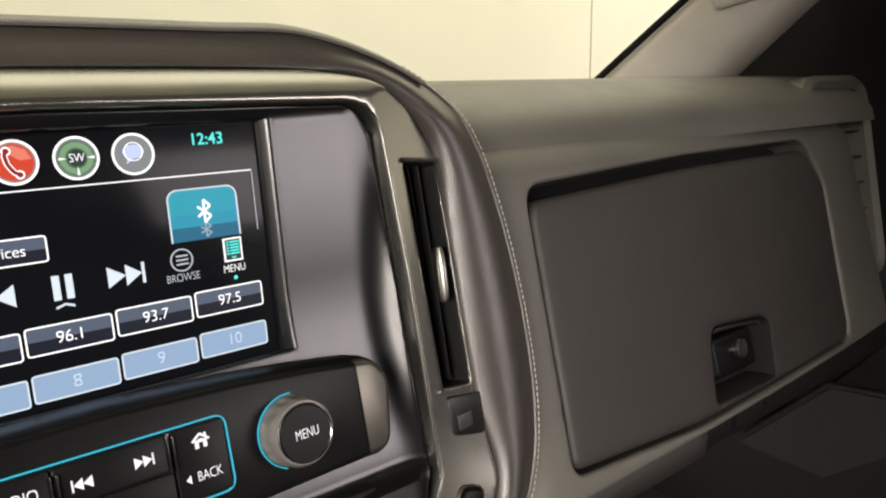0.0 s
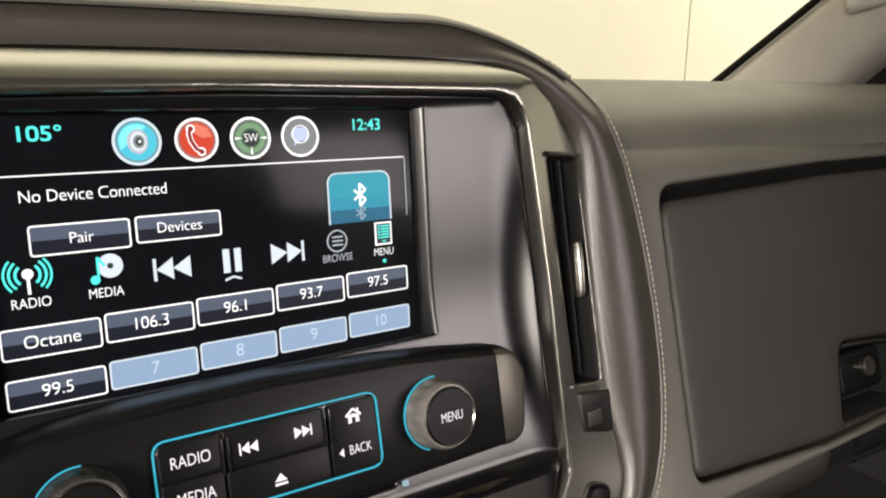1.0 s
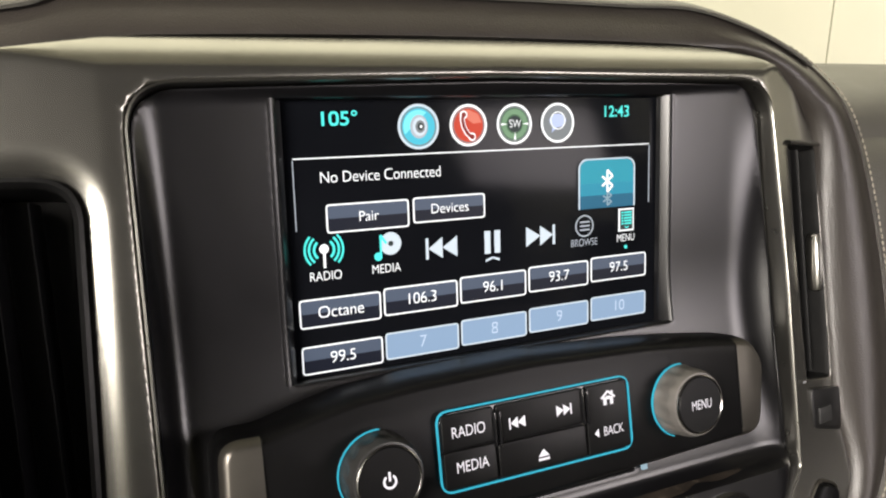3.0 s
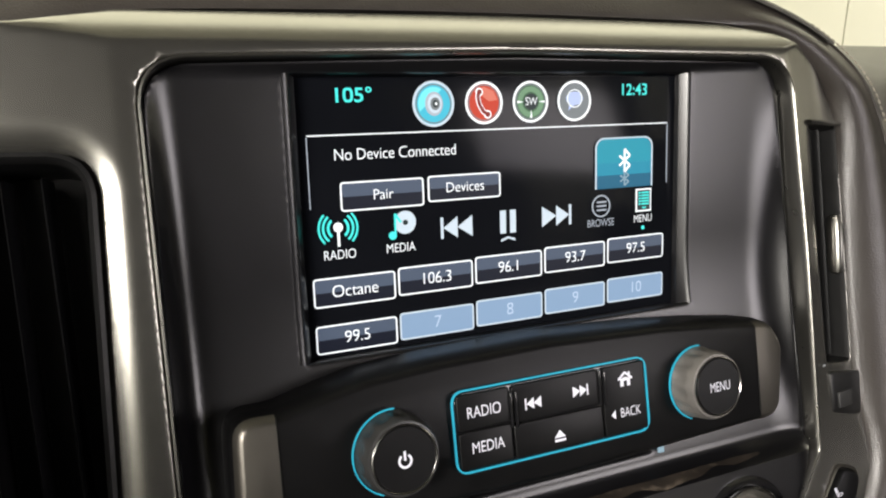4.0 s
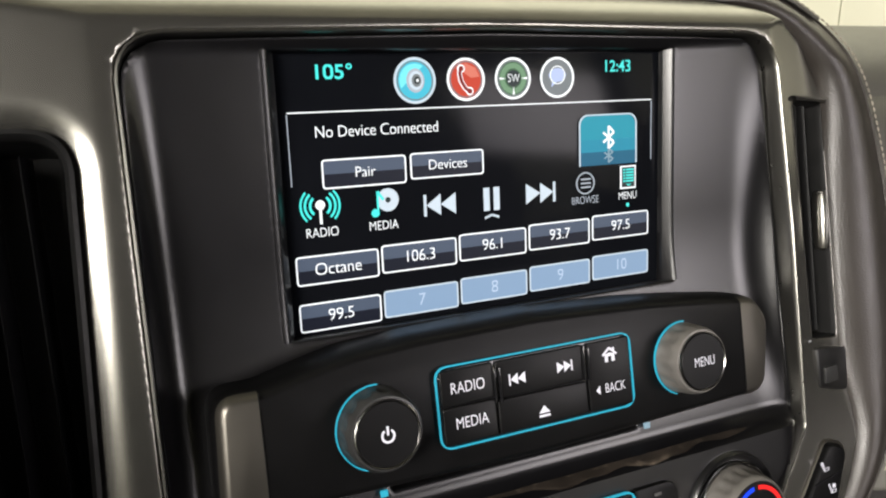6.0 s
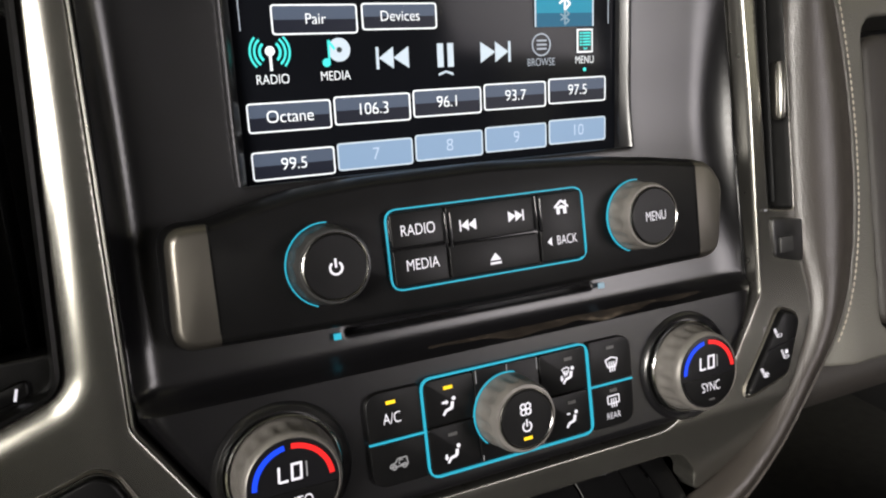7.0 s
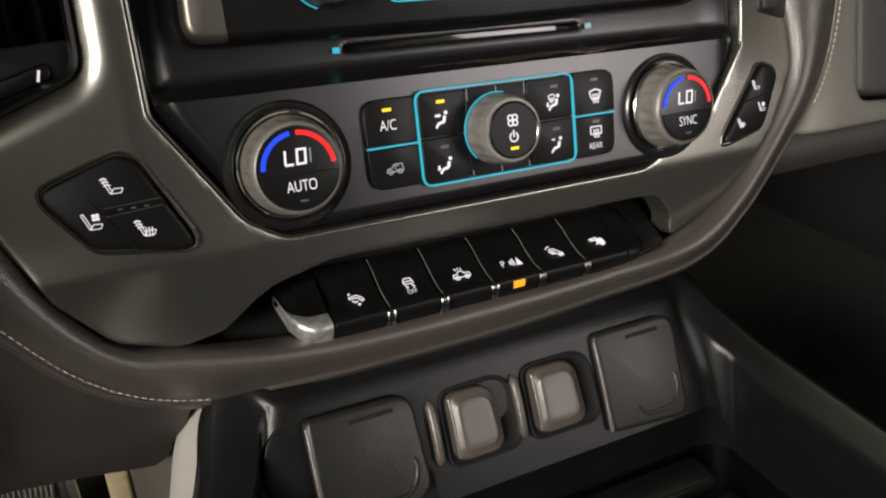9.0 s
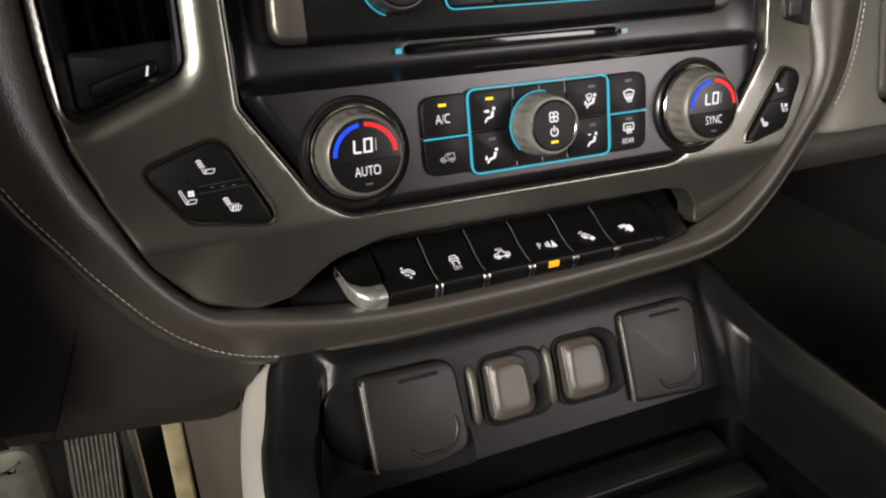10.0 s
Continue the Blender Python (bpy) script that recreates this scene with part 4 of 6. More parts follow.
legend(k, polys([bar(-3.0, 2.8, 3.0, 2.8, 0.5), bar(-3.0, 2.8, -3.0, -0.6, 0.5), bar(3.0, 2.8, 3.0, -0.6, 0.5), bar(-3.0, -0.6, 3.0, -0.6, 0.5)] + [bar(x, 1.6, x + 0.3, -2.4, 0.5) for x in (-1.2, 0, 1.2)], CW, at=(0.0510, -0.1890)), LIT)
legend(k, lettering("REAR", 0.0028, 0.0506, -0.1952, CW, 0.78))

for x, y, word in ((-0.0945, -0.1822, "AUTO"), (0.0945, -0.1822, "SYNC")):
    part("knob_collar", revolve([(0.0262, 0.0025), (0.0252, 0.0066), (0.0242, 0.0074), (0.0222, 0.0062), (0.0212, 0.0030)], 64, (x, y), None, False), SATIN, climate, "black moulded collar")
    part("collar_ring", revolve([(0.0214, 0.0050), (0.0213, 0.0080), (0.0207, 0.0085), (0.0202, 0.0078), (0.0202, 0.005)], 64, (x, y), None, False), CHROME, climate, "polished collar ring")
    w1 = 0.0205
    kb = part("knob", revolve([(0.0196, 0.004), (0.0196, 0.0085), (0.0192, 0.0095), (0.0190, 0.0110), (0.0184, w1 - 0.0050), (0.0182, w1 - 0.0036), (0.0178, w1 - 0.0016), (0.0170, w1 - 0.0003), (0.0164, w1), (0.0161, w1 - 0.0006)], 120, (x, y), flutes(20, 0.045, (3, 4)), True), RUBBER, climate, "grey fluted temperature knob", 50)
    face = part("knob_face", revolve([(0.0162, w1 - 0.0012), (0.0160, w1 - 0.0001), (0.0120, w1 + 0.0002), (0.0002, w1 + 0.0002)], 64, (x, y)), DIALGLASS, kb, "gloss black display face")
    part("button", plate(rpoly([(x - 0.0150 * math.cos(radians(a)), y - 0.0005 + 0.0150 * math.sin(radians(a)), 0) for a in range(-6, -175, -8)][::1], 1), w1 - 0.001, w1 + 0.0006, 0.0003), KEY, kb)
    part("blue_arc", arcband(0.0128, 0.0146, 98, 176, w1 + 0.0003, (x, y), 24, 0.0002), BLUE, face, "blue cool arc")
    part("red_arc", arcband(0.0128, 0.0146, 4, 88, w1 + 0.0003, (x, y), 24, 0.0002), RED, face, "red warm arc")
    seg = [bar(-4.4, -2.7, -4.4, 2.7, 0.85), bar(-4.4, -2.7, -1.2, -2.7, 0.85), bar(0.2, -2.7, 0.2, 2.7, 0.85), bar(3.4, -2.7, 3.4, 2.7, 0.85), bar(-0.2, 2.7, 3.8, 2.7, 0.85), bar(-0.2, -2.7, 3.8, -2.7, 0.85)]
    part("display_segments", polys([[(a + 0.08 * b, b) for a, b in s] for s in seg], w1 + 0.0004, at=(x - 0.0005, y + 0.0046)), LIT, face)
    part("display_segments", polys([bar(5.2, -2.7, 5.5, 2.7, 0.5)], w1 + 0.0004, at=(x - 0.0005, y + 0.0046)), LITDIM, face, "faint extra segment")
    part("legend", lettering(word, 0.0042, x, y - 0.0066, w1 + 0.0008, 0.70), LIT, face)
    part("indicator", polys([box4(-1.6, -0.4, 1.6, 0.4)], w1 + 0.0007, at=(x, y - 0.0122)), LEDOFF, kb)
kb = knob(climate, -0.0022, -0.1800, 0.0078, 0.0235, 0.0150, 0.0136, 0.0114, RUBBER, POLISHED, 16, KEY, (75, 225), "grey fluted fan knob with a polished ring")
fan = []
for q in range(4):
    fan += hoop(1.55 * math.cos(radians(45 + 90 * q)), 1.55 * math.sin(radians(45 + 90 * q)), 1.15, 0.6, n=12)
part("legend", polys(fan, 0.0242, at=(-0.0028, -0.1758)), LIT, kb)
part("legend", polys(hoop(0, 0, 1.9, 0.6, 120, 420, 18) + [bar(0, 0, 0, 2.9, 0.6)], 0.0242, at=(-0.0028, -0.1828)), LIT, kb)
part("indicator", polys([box4(-1.9, -0.6, 1.9, 0.6)], 0.0242, at=(-0.0028, -0.1875)), AMBER, kb)


# ---- seat heating switches ----
LEAN = FACE @ Matrix.Translation((-0.1492, 0, -0.0008)) @ pose(0, 0, 0, 0, -6.3, 0) @ Matrix.Translation((0.1492, 0, 0))


def outline(points, t):
    return [bar(*a, *b, t) for a, b in zip(points, points[1:] + points[:1])]


def seat_icon(at, w, waves, fan_mark=False, scale=0.00118):
    s = outline([(-2.9, 3.2), (-2.0, 3.5), (0.2, -2.2), (-0.6, -2.9)], 0.34) + outline([(-0.3, -3.0), (3.4, -3.0), (4.2, -1.2), (0.9, -1.1)], 0.34)
    if fan_mark:
        for q in range(4):
            s += [disc(2.2 + 0.95 * math.cos(radians(45 + 90 * q)), 1.6 + 0.95 * math.sin(radians(45 + 90 * q)), 0.78, 10)]
    else:
        for i in range(3):
            y = 3.0 - 1.25 * i
            s += [bar(-3.6 + 0.5 * i, y - 0.25, -2.3 + 0.5 * i, y + 0.25, 0.4), bar(-2.3 + 0.5 * i, y + 0.25, -0.9 + 0.5 * i, y - 0.1, 0.4)]
    if waves:
        s += [bar(0.6 + 1.15 * i, 0.2, 0.2 + 1.15 * i, -3.6, 0.4) for i in range(3)]
    return polys(s, w, at=at, scale=scale)


def seat_switches(loop, name_label, icons, split, scale, at=FACE):
    ob = thing("seat_heater_switches", name_label, "seat switch", at, "seat heater switch panels")
    part("shadow_gap", loft([flat(inset(loop, -0.0009), 0.0002), flat(inset(loop, -0.0002), -0.0008), flat(inset(loop, 0.0004), -0.003)]), SEAL_AND_SHADE, ob, "dark gap round the switches")
    part("surround", loft([flat(inset(loop, -0.0022), -0.0025), flat(inset(loop, -0.0022), 0.0004), flat(inset(loop, -0.0015), 0.0010), flat(inset(loop, -0.0010), 0.0006), flat(inset(loop, -0.0009), 0.0)]), TRIM, ob, "thin silver surround")
    part("switch_plate", plate(loop, -0.006, 0.0030, 0.0012), KEY, ob)
    for spot, waves, fan_mark in icons:
        part("legend", seat_icon(spot, 0.0031, waves, fan_mark, scale), LIT, ob)
    part("groove", polys([split], 0.00285, thick=0.0004, scale=1.0), GLOSS, ob, "gloss groove between the switches")
    return ob


sl = seat_switches(SEAT_L, "black seat heating switches set in the pewter bezel", [((-0.1597, -0.1800), False, False), ((-0.1690, -0.1920), False, True), ((-0.1512, -0.1972), True, False)], [(-0.1640, -0.1883), (-0.1428, -0.1872), (-0.1415, -0.1898), (-0.1622, -0.1909)], 0.00094, LEAN @ Matrix.Translation((0, 0, 0.0010)))
part("groove", polys([[(-0.1682, -0.1835), (-0.1676, -0.1838), (-0.1540, -0.2055), (-0.1546, -0.2058)]], 0.0029, thick=0.0003, scale=1.0), GLOSS, sl)
for v0, v1 in ((-0.1876, -0.1866), (-0.1906, -0.1894)):
    part("bar_edge", polys([[(-0.1636, v0 - 0.0005), (-0.1430, v1 - 0.0002), (-0.1430, v1 + 0.0001), (-0.1636, v0 - 0.0002)]], 0.0031, thick=0.0003, scale=1.0), EDGE_METAL, sl, "thin bright edge of the indicator bar")
for x in (-0.1580, -0.1535, -0.1490):
    part("indicator", polys([box4(-0.9, -0.3, 0.9, 0.3)], 0.0033, at=(x, -0.1889)), LEDOFF, sl)
seat_switches(SEAT_R, "black passenger seat heating switches in the pewter bezel", [((0.1572, -0.1788), False, False), ((0.1468, -0.1972), True, False), ((0.1612, -0.1905), False, True)], [(0.1500, -0.1862), (0.1690, -0.1830), (0.1690, -0.1838), (0.1500, -0.1870)], 0.00072)


# ---- air vents ----
vent = thing("centre_air_vent", "black upright air vent with vertical vanes in the pewter bezel", "air vent", LEAN, "dashboard vents")
vin = inset(VENT_L, 0.0004)
part("vent_duct", loft([flat(vin, -0.002), flat(inset(VENT_L, 0.0022), -0.006), flat(inset(VENT_L, 0.004), -0.045)], True, False, True), BLACK, vent)
part("vent_rim", loft([flat(inset(VENT_L, -0.0008), 0.0006), flat(inset(VENT_L, 0.0006), 0.0010), flat(inset(VENT_L, 0.0024), -0.0020), flat(inset(VENT_L, 0.0026), -0.008)]), BLACK, vent, "rounded black rim")
for x in (-0.1985, -0.1865, -0.1745):
    vane = loft([[(x + dx + 0.003 * (1 - tt), y, w) for dx, w in ((-0.0006, -0.030), (-0.0009, -0.014), (0, -0.0115), (0.0009, -0.014), (0.0006, -0.030))] for y, tt in ((-0.128, 0), (-0.004, 1))], True, True, True)
    part("vane", vane, SATIN, vent)
part("lower_panel", plate(rpoly([(-0.2060, -0.1545, 0.004), (-0.1640, -0.1380, 0.006), (-0.1625, -0.1270, 0.002), (-0.2060, -0.1290, 0.002)], 4), -0.03, -0.0055, 0.0012), BLACK, vent)
sl_ = part("shut_off_slider", plate(rpoly([(-0.1990, -0.1490, 0.002), (-0.1720, -0.1400, 0.002), (-0.1720, -0.1340, 0.002), (-0.1990, -0.1420, 0.002)], 3), -0.006, -0.0035, 0.0008), KEY, vent)
part("slider_mark", polys([bar(-0.5, -2.0, 0.5, 2.0, 0.9)], -0.0034, at=(-0.1760, -0.1388)), LIT, sl_, "white slider mark")

LEAN_R = FACE @ Matrix.Translation((0.1470, 0, 0.0004)) @ pose(0, 0, 0, 0, 8.0, 0) @ Matrix.Translation((-0.1470, 0, 0))
side_vent = thing("narrow_air_vent", "narrow black vertical air vent with a chrome thumb tab", "air vent", LEAN_R, "dashboard vents")
part("vent_duct", loft([flat(inset(VENT_R, 0.0002), -0.001), flat(inset(VENT_R, 0.0012), -0.004), flat(inset(VENT_R, 0.0016), -0.030)], True, False, True), BLACK, side_vent)
for k, x in enumerate((0.1690, 0.1760)):
    part("vane", loft([[(x - 0.0012 * (1 - tt) + dx, y, w) for dx, w in ((-0.0005, -0.020), (-0.0007, -0.006), (0, -0.0045), (0.0007, -0.006), (0.0005, -0.020))] for y, tt in ((-0.1140, -1.2), (0.0, 1))], True, True, True), KEY, side_vent)
tab = loft([[(0.1725 + 0.0026 * s * math.cos(a) + 0.0008 * (y + 0.056) / 0.012, y, 0.0020 + 0.0040 * s * math.sin(a)) for a in np.linspace(0, 2 * math.pi, 17)[:-1]] for y, s in ((-0.0730, 0.25), (-0.0722, 0.7), (-0.0690, 0.95), (-0.058, 1.0), (-0.0490, 0.95), (-0.0444, 0.7), (-0.0436, 0.25))], True, True, True)
part("thumb_tab", tab, EDGE_METAL, side_vent, "chrome thumb tab")
part("vent_hood", loft([[(x, 0.0022 - 0.0012 * (x - 0.156) / 0.022 + dy, w) for x in np.linspace(0.1610, 0.1860, 8)] for dy, w in ((0.0022, -0.0040), (0.0018, 0.0006), (0.0006, 0.0018), (-0.0006, 0.0012), (-0.0008, -0.010))], False), SILVER, side_vent, "small pewter lip over the vent")
part("vent_foot", plate(rpoly([(0.1640, -0.1415, 0.002), (0.1880, -0.1480, 0.003), (0.1900, -0.1250, 0.002), (0.1637, -0.1210, 0.002)], 3), -0.012, 0.0006, 0.001), BLACK, side_vent, "black lower end")
part("close_tab", plate(rrect(0.1680, -0.1400, 0.1785, -0.1320, 0.0006, 3), -0.004, 0.0016, 0.0003), DARKKNOB, side_vent, "small dark shut-off tab")
part("cap_mark", polys([box4(-1.2, -0.5, 1.2, 0.5)], 0.0004, at=(0.1585, -0.1170)), LITDIM, side_vent)


# ---- switch bank under the climate panel ----
BANK = FACE @ Matrix(((1, 0, 0, 0), (0, 0.562, 0.828, -0.2466), (0, -0.828, 0.562, -0.016), (0, 0, 0, 1)))
bank = thing("switch_bank", "row of black toggle keys with a worn silver end cap", "switch bank", BANK)
PROFILE = ((0.0205, -0.006), (0.0202, -0.0016), (0.0180, -0.0006), (0.0110, -0.0006), (0.0030, -0.0018), (-0.0060, -0.0016), (-0.0115, -0.0002), (-0.0138, -0.0004), (-0.0152, -0.0018), (-0.0156, -0.0040), (-0.0150, -0.0100), (-0.0120, -0.0120))


def toggle(x0, x1, grow=0.0):
    rows = []
    for x, s in ((x0, 0.0009), (x0 + 0.0007, 0.0), (x1 - 0.0007, 0.0), (x1, 0.0009)):
        rows.append([(x, y + (grow if y > 0 else -grow), z - s) for y, z in PROFILE])
    bm = loft(rows, False)
    for loop in (rows[0], rows[-1]):
        bm.faces.new([bm.verts.new(p) for p in loop])
    return bm


part("back_well", loft([[(x, 0.030, 0.004) for x in (-0.128, 0.106)], [(x, 0.0250, -0.004) for x in (-0.128, 0.106)], [(x, 0.0240, -0.014) for x in (-0.128, 0.106)], [(x, -0.014, -0.016) for x in (-0.128, 0.102)]], False), BLACK, bank)
part("end_panel", plate(rpoly([(0.081, -0.0150, 0.002), (0.104, -0.0120, 0.006), (0.108, 0.024, 0.004), (0.083, 0.030, 0.002)], 3), -0.012, -0.0035, 0.001), KEY, bank, "blank black end panel")
PITCH = 0.0267
CENTRES = [-0.0702 + PITCH * i for i in range(6)]
ICONS = [
    outline([(-2.6, 1.5), (0.8, 1.9), (2.4, 0.4), (2.9, -1.2), (1.9, -1.3), (1.2, 0.2), (-0.4, 0.8), (-2.6, 0.5)], 0.4) + [[(-2.8, 2.6), (-1.4, 2.8), (-2.0, 3.8)], [(-0.2, -2.4), (1.2, -2.4), (0.5, -3.5)], bar(-1.6, -0.4, -0.9, -1.4, 0.5), bar(-0.9, -1.4, 0.4, -1.2, 0.5)],
    outline([(-2.0, 3.0), (-1.3, 4.6), (1.3, 4.6), (2.0, 3.0), (2.0, 1.6), (-2.0, 1.6)], 0.4) + [bar(-2.0, 3.0, 2.0, 3.0, 0.4), bar(-1.8, 0.9, -0.9, -0.1, 0.5), bar(-0.9, -0.1, -1.6, -1.0, 0.5), bar(1.0, 0.9, 1.9, -0.1, 0.5), bar(1.9, -0.1, 1.2, -1.0, 0.5)],
    outline([(-3.9, -1.4), (-3.6, 0.3), (-1.6, 0.5), (-0.8, 1.9), (1.1, 1.9), (1.6, 0.6), (3.9, 0.4), (3.8, -1.4)], 0.42) + [bar(-1.4, 2.6, -1.8, 3.6, 0.4), bar(-0.3, 2.8, -0.4, 3.9, 0.4), bar(0.8, 2.6, 1.1, 3.6, 0.4)] + hoop(-2.1, -1.5, 0.9, 0.45, n=12) + hoop(2.2, -1.5, 0.9, 0.45, n=12),
    [bar(0.3, 1.0, 0.4, -1.2, 0.45), bar(1.2, 1.5, 1.3, -1.5, 0.45), bar(2.1, 2.0, 2.2, -1.8, 0.45), [(2.9, -1.9), (5.8, -1.9), (4.4, 2.4)]],
    outline([(-2.6, 0.8), (-1.6, 2.4), (0.4, 2.0), (1.6, 0.4), (3.2, -0.8), (3.4, -2.2), (0.6, -0.9)], 0.42) + [bar(-3.4, 2.6, -2.4, 3.6, 0.4), bar(-2.4, 3.6, -1.0, 3.9, 0.4)] + hoop(-0.9, 0.2, 0.9, 0.45, n=10) + hoop(2.0, -1.7, 0.8, 0.45, n=10),
    [bar(-3.6, 2.5, 0.8, 2.9, 0.7), bar(-3.2, 1.5, -0.6, 1.7, 0.7), [(-0.4, 2.2), (2.8, 2.4), (3.4, 1.0), (3.3, -1.6), (1.0, -2.2), (0.2, -0.6), (-0.6, 0.2)], bar(-1.4, -0.8, -0.2, -0.7, 0.6)],
]
for i, x in enumerate(CENTRES):
    sw = part("toggle_switch", toggle(x - 0.0129, x + 0.0129), KEY, bank, "black toggle switch")
    part("legend", polys(ICONS[i], -0.0009, at=(x + 0.0008, -0.0030), scale=0.00115, thick=0.0002), LIT, sw)
    if i == 1:
        part("legend", lettering("OFF", 0.0024, x + 0.0008, -0.0062, -0.0007, 0.8), LIT, sw)
    if i == 3:
        part("legend", lettering("P", 0.0040, x - 0.0028, -0.0030, -0.0007, 0.8), LIT, sw)
        part("indicator", loft([[(x + dx, y, z) for dx in (-0.0030, 0.0034)] for y, z in ((-0.0146, -0.0006), (-0.0156, -0.0018), (-0.0160, -0.0034), (-0.0159, -0.0044))], False), ORANGE, sw, "lit orange indicator")
    if i:
        part("chrome_clip", loft([[(x - PITCH / 2 + dx, y, z) for dx in (-0.0015, 0.0015)] for y, z in ((-0.0136, 0.0), (-0.0152, -0.0010), (-0.0163, -0.0030), (-0.0163, -0.0085), (-0.0140, -0.0115))], False), GLOSS, bank, "black clip between the keys")
        for e in (-0.0016, 0.0016):
            part("clip_edge", tube([(x - PITCH / 2 + e, y, z) for y, z in ((-0.0146, -0.0002), (-0.0161, -0.0014), (-0.0168, -0.0032), (-0.0167, -0.0085))], 0.00035, 6), CHROME, bank, "chipped chrome edge")
        part("worn_edge", tube([(x - 0.0129, y, z + 0.0002) for y, z in ((0.0190, -0.0010), (0.0110, -0.0008), (0.0030, -0.0020), (-0.0060, -0.0020), (-0.0115, -0.0006))], 0.0002, 5), WORN, bank, "edge worn bright")
for x0, x1, m, s in ((-0.1035, -0.0838, KEY, -1), (0.0766, 0.0915, KEY, 1)):
    rows = []
    for t in np.linspace(0, 1, 8):
        x = x0 + (x1 - x0) * t
        f = (t if s < 0 else 1 - t)
        k = math.sqrt(max(0.0, 1 - (1 - min(1, f * 1.5)) ** 2)) * 0.8 + 0.2
        rows.append([(x, 0.0190 + (y - 0.0190) * k if y < 0.01 else y - 0.008 * (1 - k), z * (0.6 + 0.4 * k) - 0.0035 * (1 - k)) for y, z in PROFILE])
    bm = loft(rows, False)
    bm.faces.new([bm.verts.new(p) for p in rows[0]])
    bm.faces.new([bm.verts.new(p) for p in rows[-1]])
    if s < 0:
        part("worn_rim", loft([[(x - 0.0003, y - 0.0004, z + 0.0004) for x, y, z in row[5:11]] for row in rows], False), WORN, bank, "front edge worn to bare silver", 60)
    part("end_cap", bm, m, bank, "rounded end cap, its silver coat worn" if s < 0 else "rounded black end cap")
part("cap_inlay", loft([[(x, y, z) for x in np.linspace(-0.0965 + 0.004 * k, -0.0842, 5)] for k, (y, z) in enumerate(((0.0120, 0.0010), (0.0040, 0.0004), (-0.0060, 0.0004)))], False), KEY, bank, "black inlay on the end cap")


# ---- leather surround ----
STATIONS = (((-0.240, 0.034, -0.016), (-0.240, 0.052, -0.026)), ((-0.175, 0.0445, -0.0115), (-0.172, 0.0610, -0.019)), ((-0.147, 0.0500, -0.0120), (-0.152, 0.0672, -0.020)),
            ((-0.080, 0.0525, -0.0120), (-0.080, 0.0705, -0.020)), ((0.0, 0.0535, -0.0125), (0.0, 0.0718, -0.020)), ((0.078, 0.0532, -0.0125), (0.078, 0.0718, -0.020)),
            ((0.120, 0.0520, -0.0120), (0.124, 0.0705, -0.018)), ((0.150, 0.0468, -0.007), (0.166, 0.0555, -0.012)), ((0.1715, 0.0290, -0.006), (0.198, 0.0330, -0.007)),
            ((0.1850, 0.006, -0.005), (0.213, 0.0080, -0.004)), ((0.1865, -0.036, -0.006), (0.2235, -0.0400, -0.004)), ((0.1865, -0.095, -0.006), (0.2275, -0.0950, -0.004)),
            ((0.1870, -0.133, -0.006), (0.2245, -0.1450, -0.004)), ((0.1885, -0.171, -0.004), (0.2130, -0.1820, -0.004)), ((0.1716, -0.205, -0.005), (0.1900, -0.2130, -0.005)),
            ((0.144, -0.237, -0.005), (0.1590, -0.2470, -0.006)), ((0.1085, -0.2555, -0.006), (0.1250, -0.2690, -0.008)), ((0.060, -0.2620, -0.012), (0.062, -0.2765, -0.012)),
            ((0.0, -0.2630, -0.012), (0.0, -0.2795, -0.012)), ((-0.070, -0.2625, -0.012), (-0.070, -0.2800, -0.013)), ((-0.112, -0.2585, -0.011), (-0.113, -0.2805, -0.018)),
            ((-0.147, -0.2515, -0.008), (-0.1385, -0.2820, -0.024)), ((-0.170, -0.2440, -0.008), (-0.1650, -0.2720, -0.020)), ((-0.188, -0.2220, -0.009), (-0.1870, -0.2545, -0.014)),
            ((-0.2007, -0.1940, -0.010), (-0.2057, -0.2310, -0.010)), ((-0.2125, -0.1670, -0.010), (-0.2190, -0.2110, -0.008)), ((-0.2165, -0.1300, -0.012), (-0.2420, -0.1700, -0.006)),
            ((-0.2165, -0.0500, -0.012), (-0.262, -0.1000, -0.006)))
INNER = curve_points([s[0] for s in STATIONS], 8)
EDGE = curve_points([s[1] for s in STATIONS], 8)


def pad_point(i, s, lift):
    a, b = INNER[i], EDGE[i]
    p = a + (b - a) * s
    return (p[0], p[1], p[2] + lift)


def outward(i):
    j, k = max(i - 1, 0), min(i + 1, len(EDGE) - 1)
    t = EDGE[k] - EDGE[j]
    n = np.array((-t[1], t[0], 0.0))
    return n / np.linalg.norm(n)


rows = []
for s in (-0.02, 0.0, 0.05, 0.14, 0.28, 0.42, 0.56, 0.70, 0.82, 0.92, 0.98, 1.0):
    row = []
    for i in range(len(EDGE)):
        e = EDGE[i] - INNER[i]
        b = min(0.0080, 0.36 * np.linalg.norm(e)) * (0.12 + 0.88 * min(1.0, max(0.0, (i - 48) / 20)))
        x = min(max(s, 0.0), 1.0)
        lift = b * (math.sin(math.pi * min(1.0, x ** (0.62 + 0.18 * min(1.0, max(0.0, (np.linalg.norm(e) - 0.028) / 0.012))))) ** 1.15 if 0 < x < 1 else 0) - (0.007 if s < 0 else 0)
        row.append(pad_point(i, s, lift))
    rows.append(row)
for off, drop in ((0.0008, -0.0016), (0.0022, -0.0004), (0.0048, -0.003), (0.0062, -0.012), (0.0065, -0.035), (0.004, -0.075), (-0.004, -0.14), (-0.014, -0.22)):
    rows.append([tuple(EDGE[i] + outward(i) * off + np.array((0, 0, drop))) for i in range(len(EDGE))])
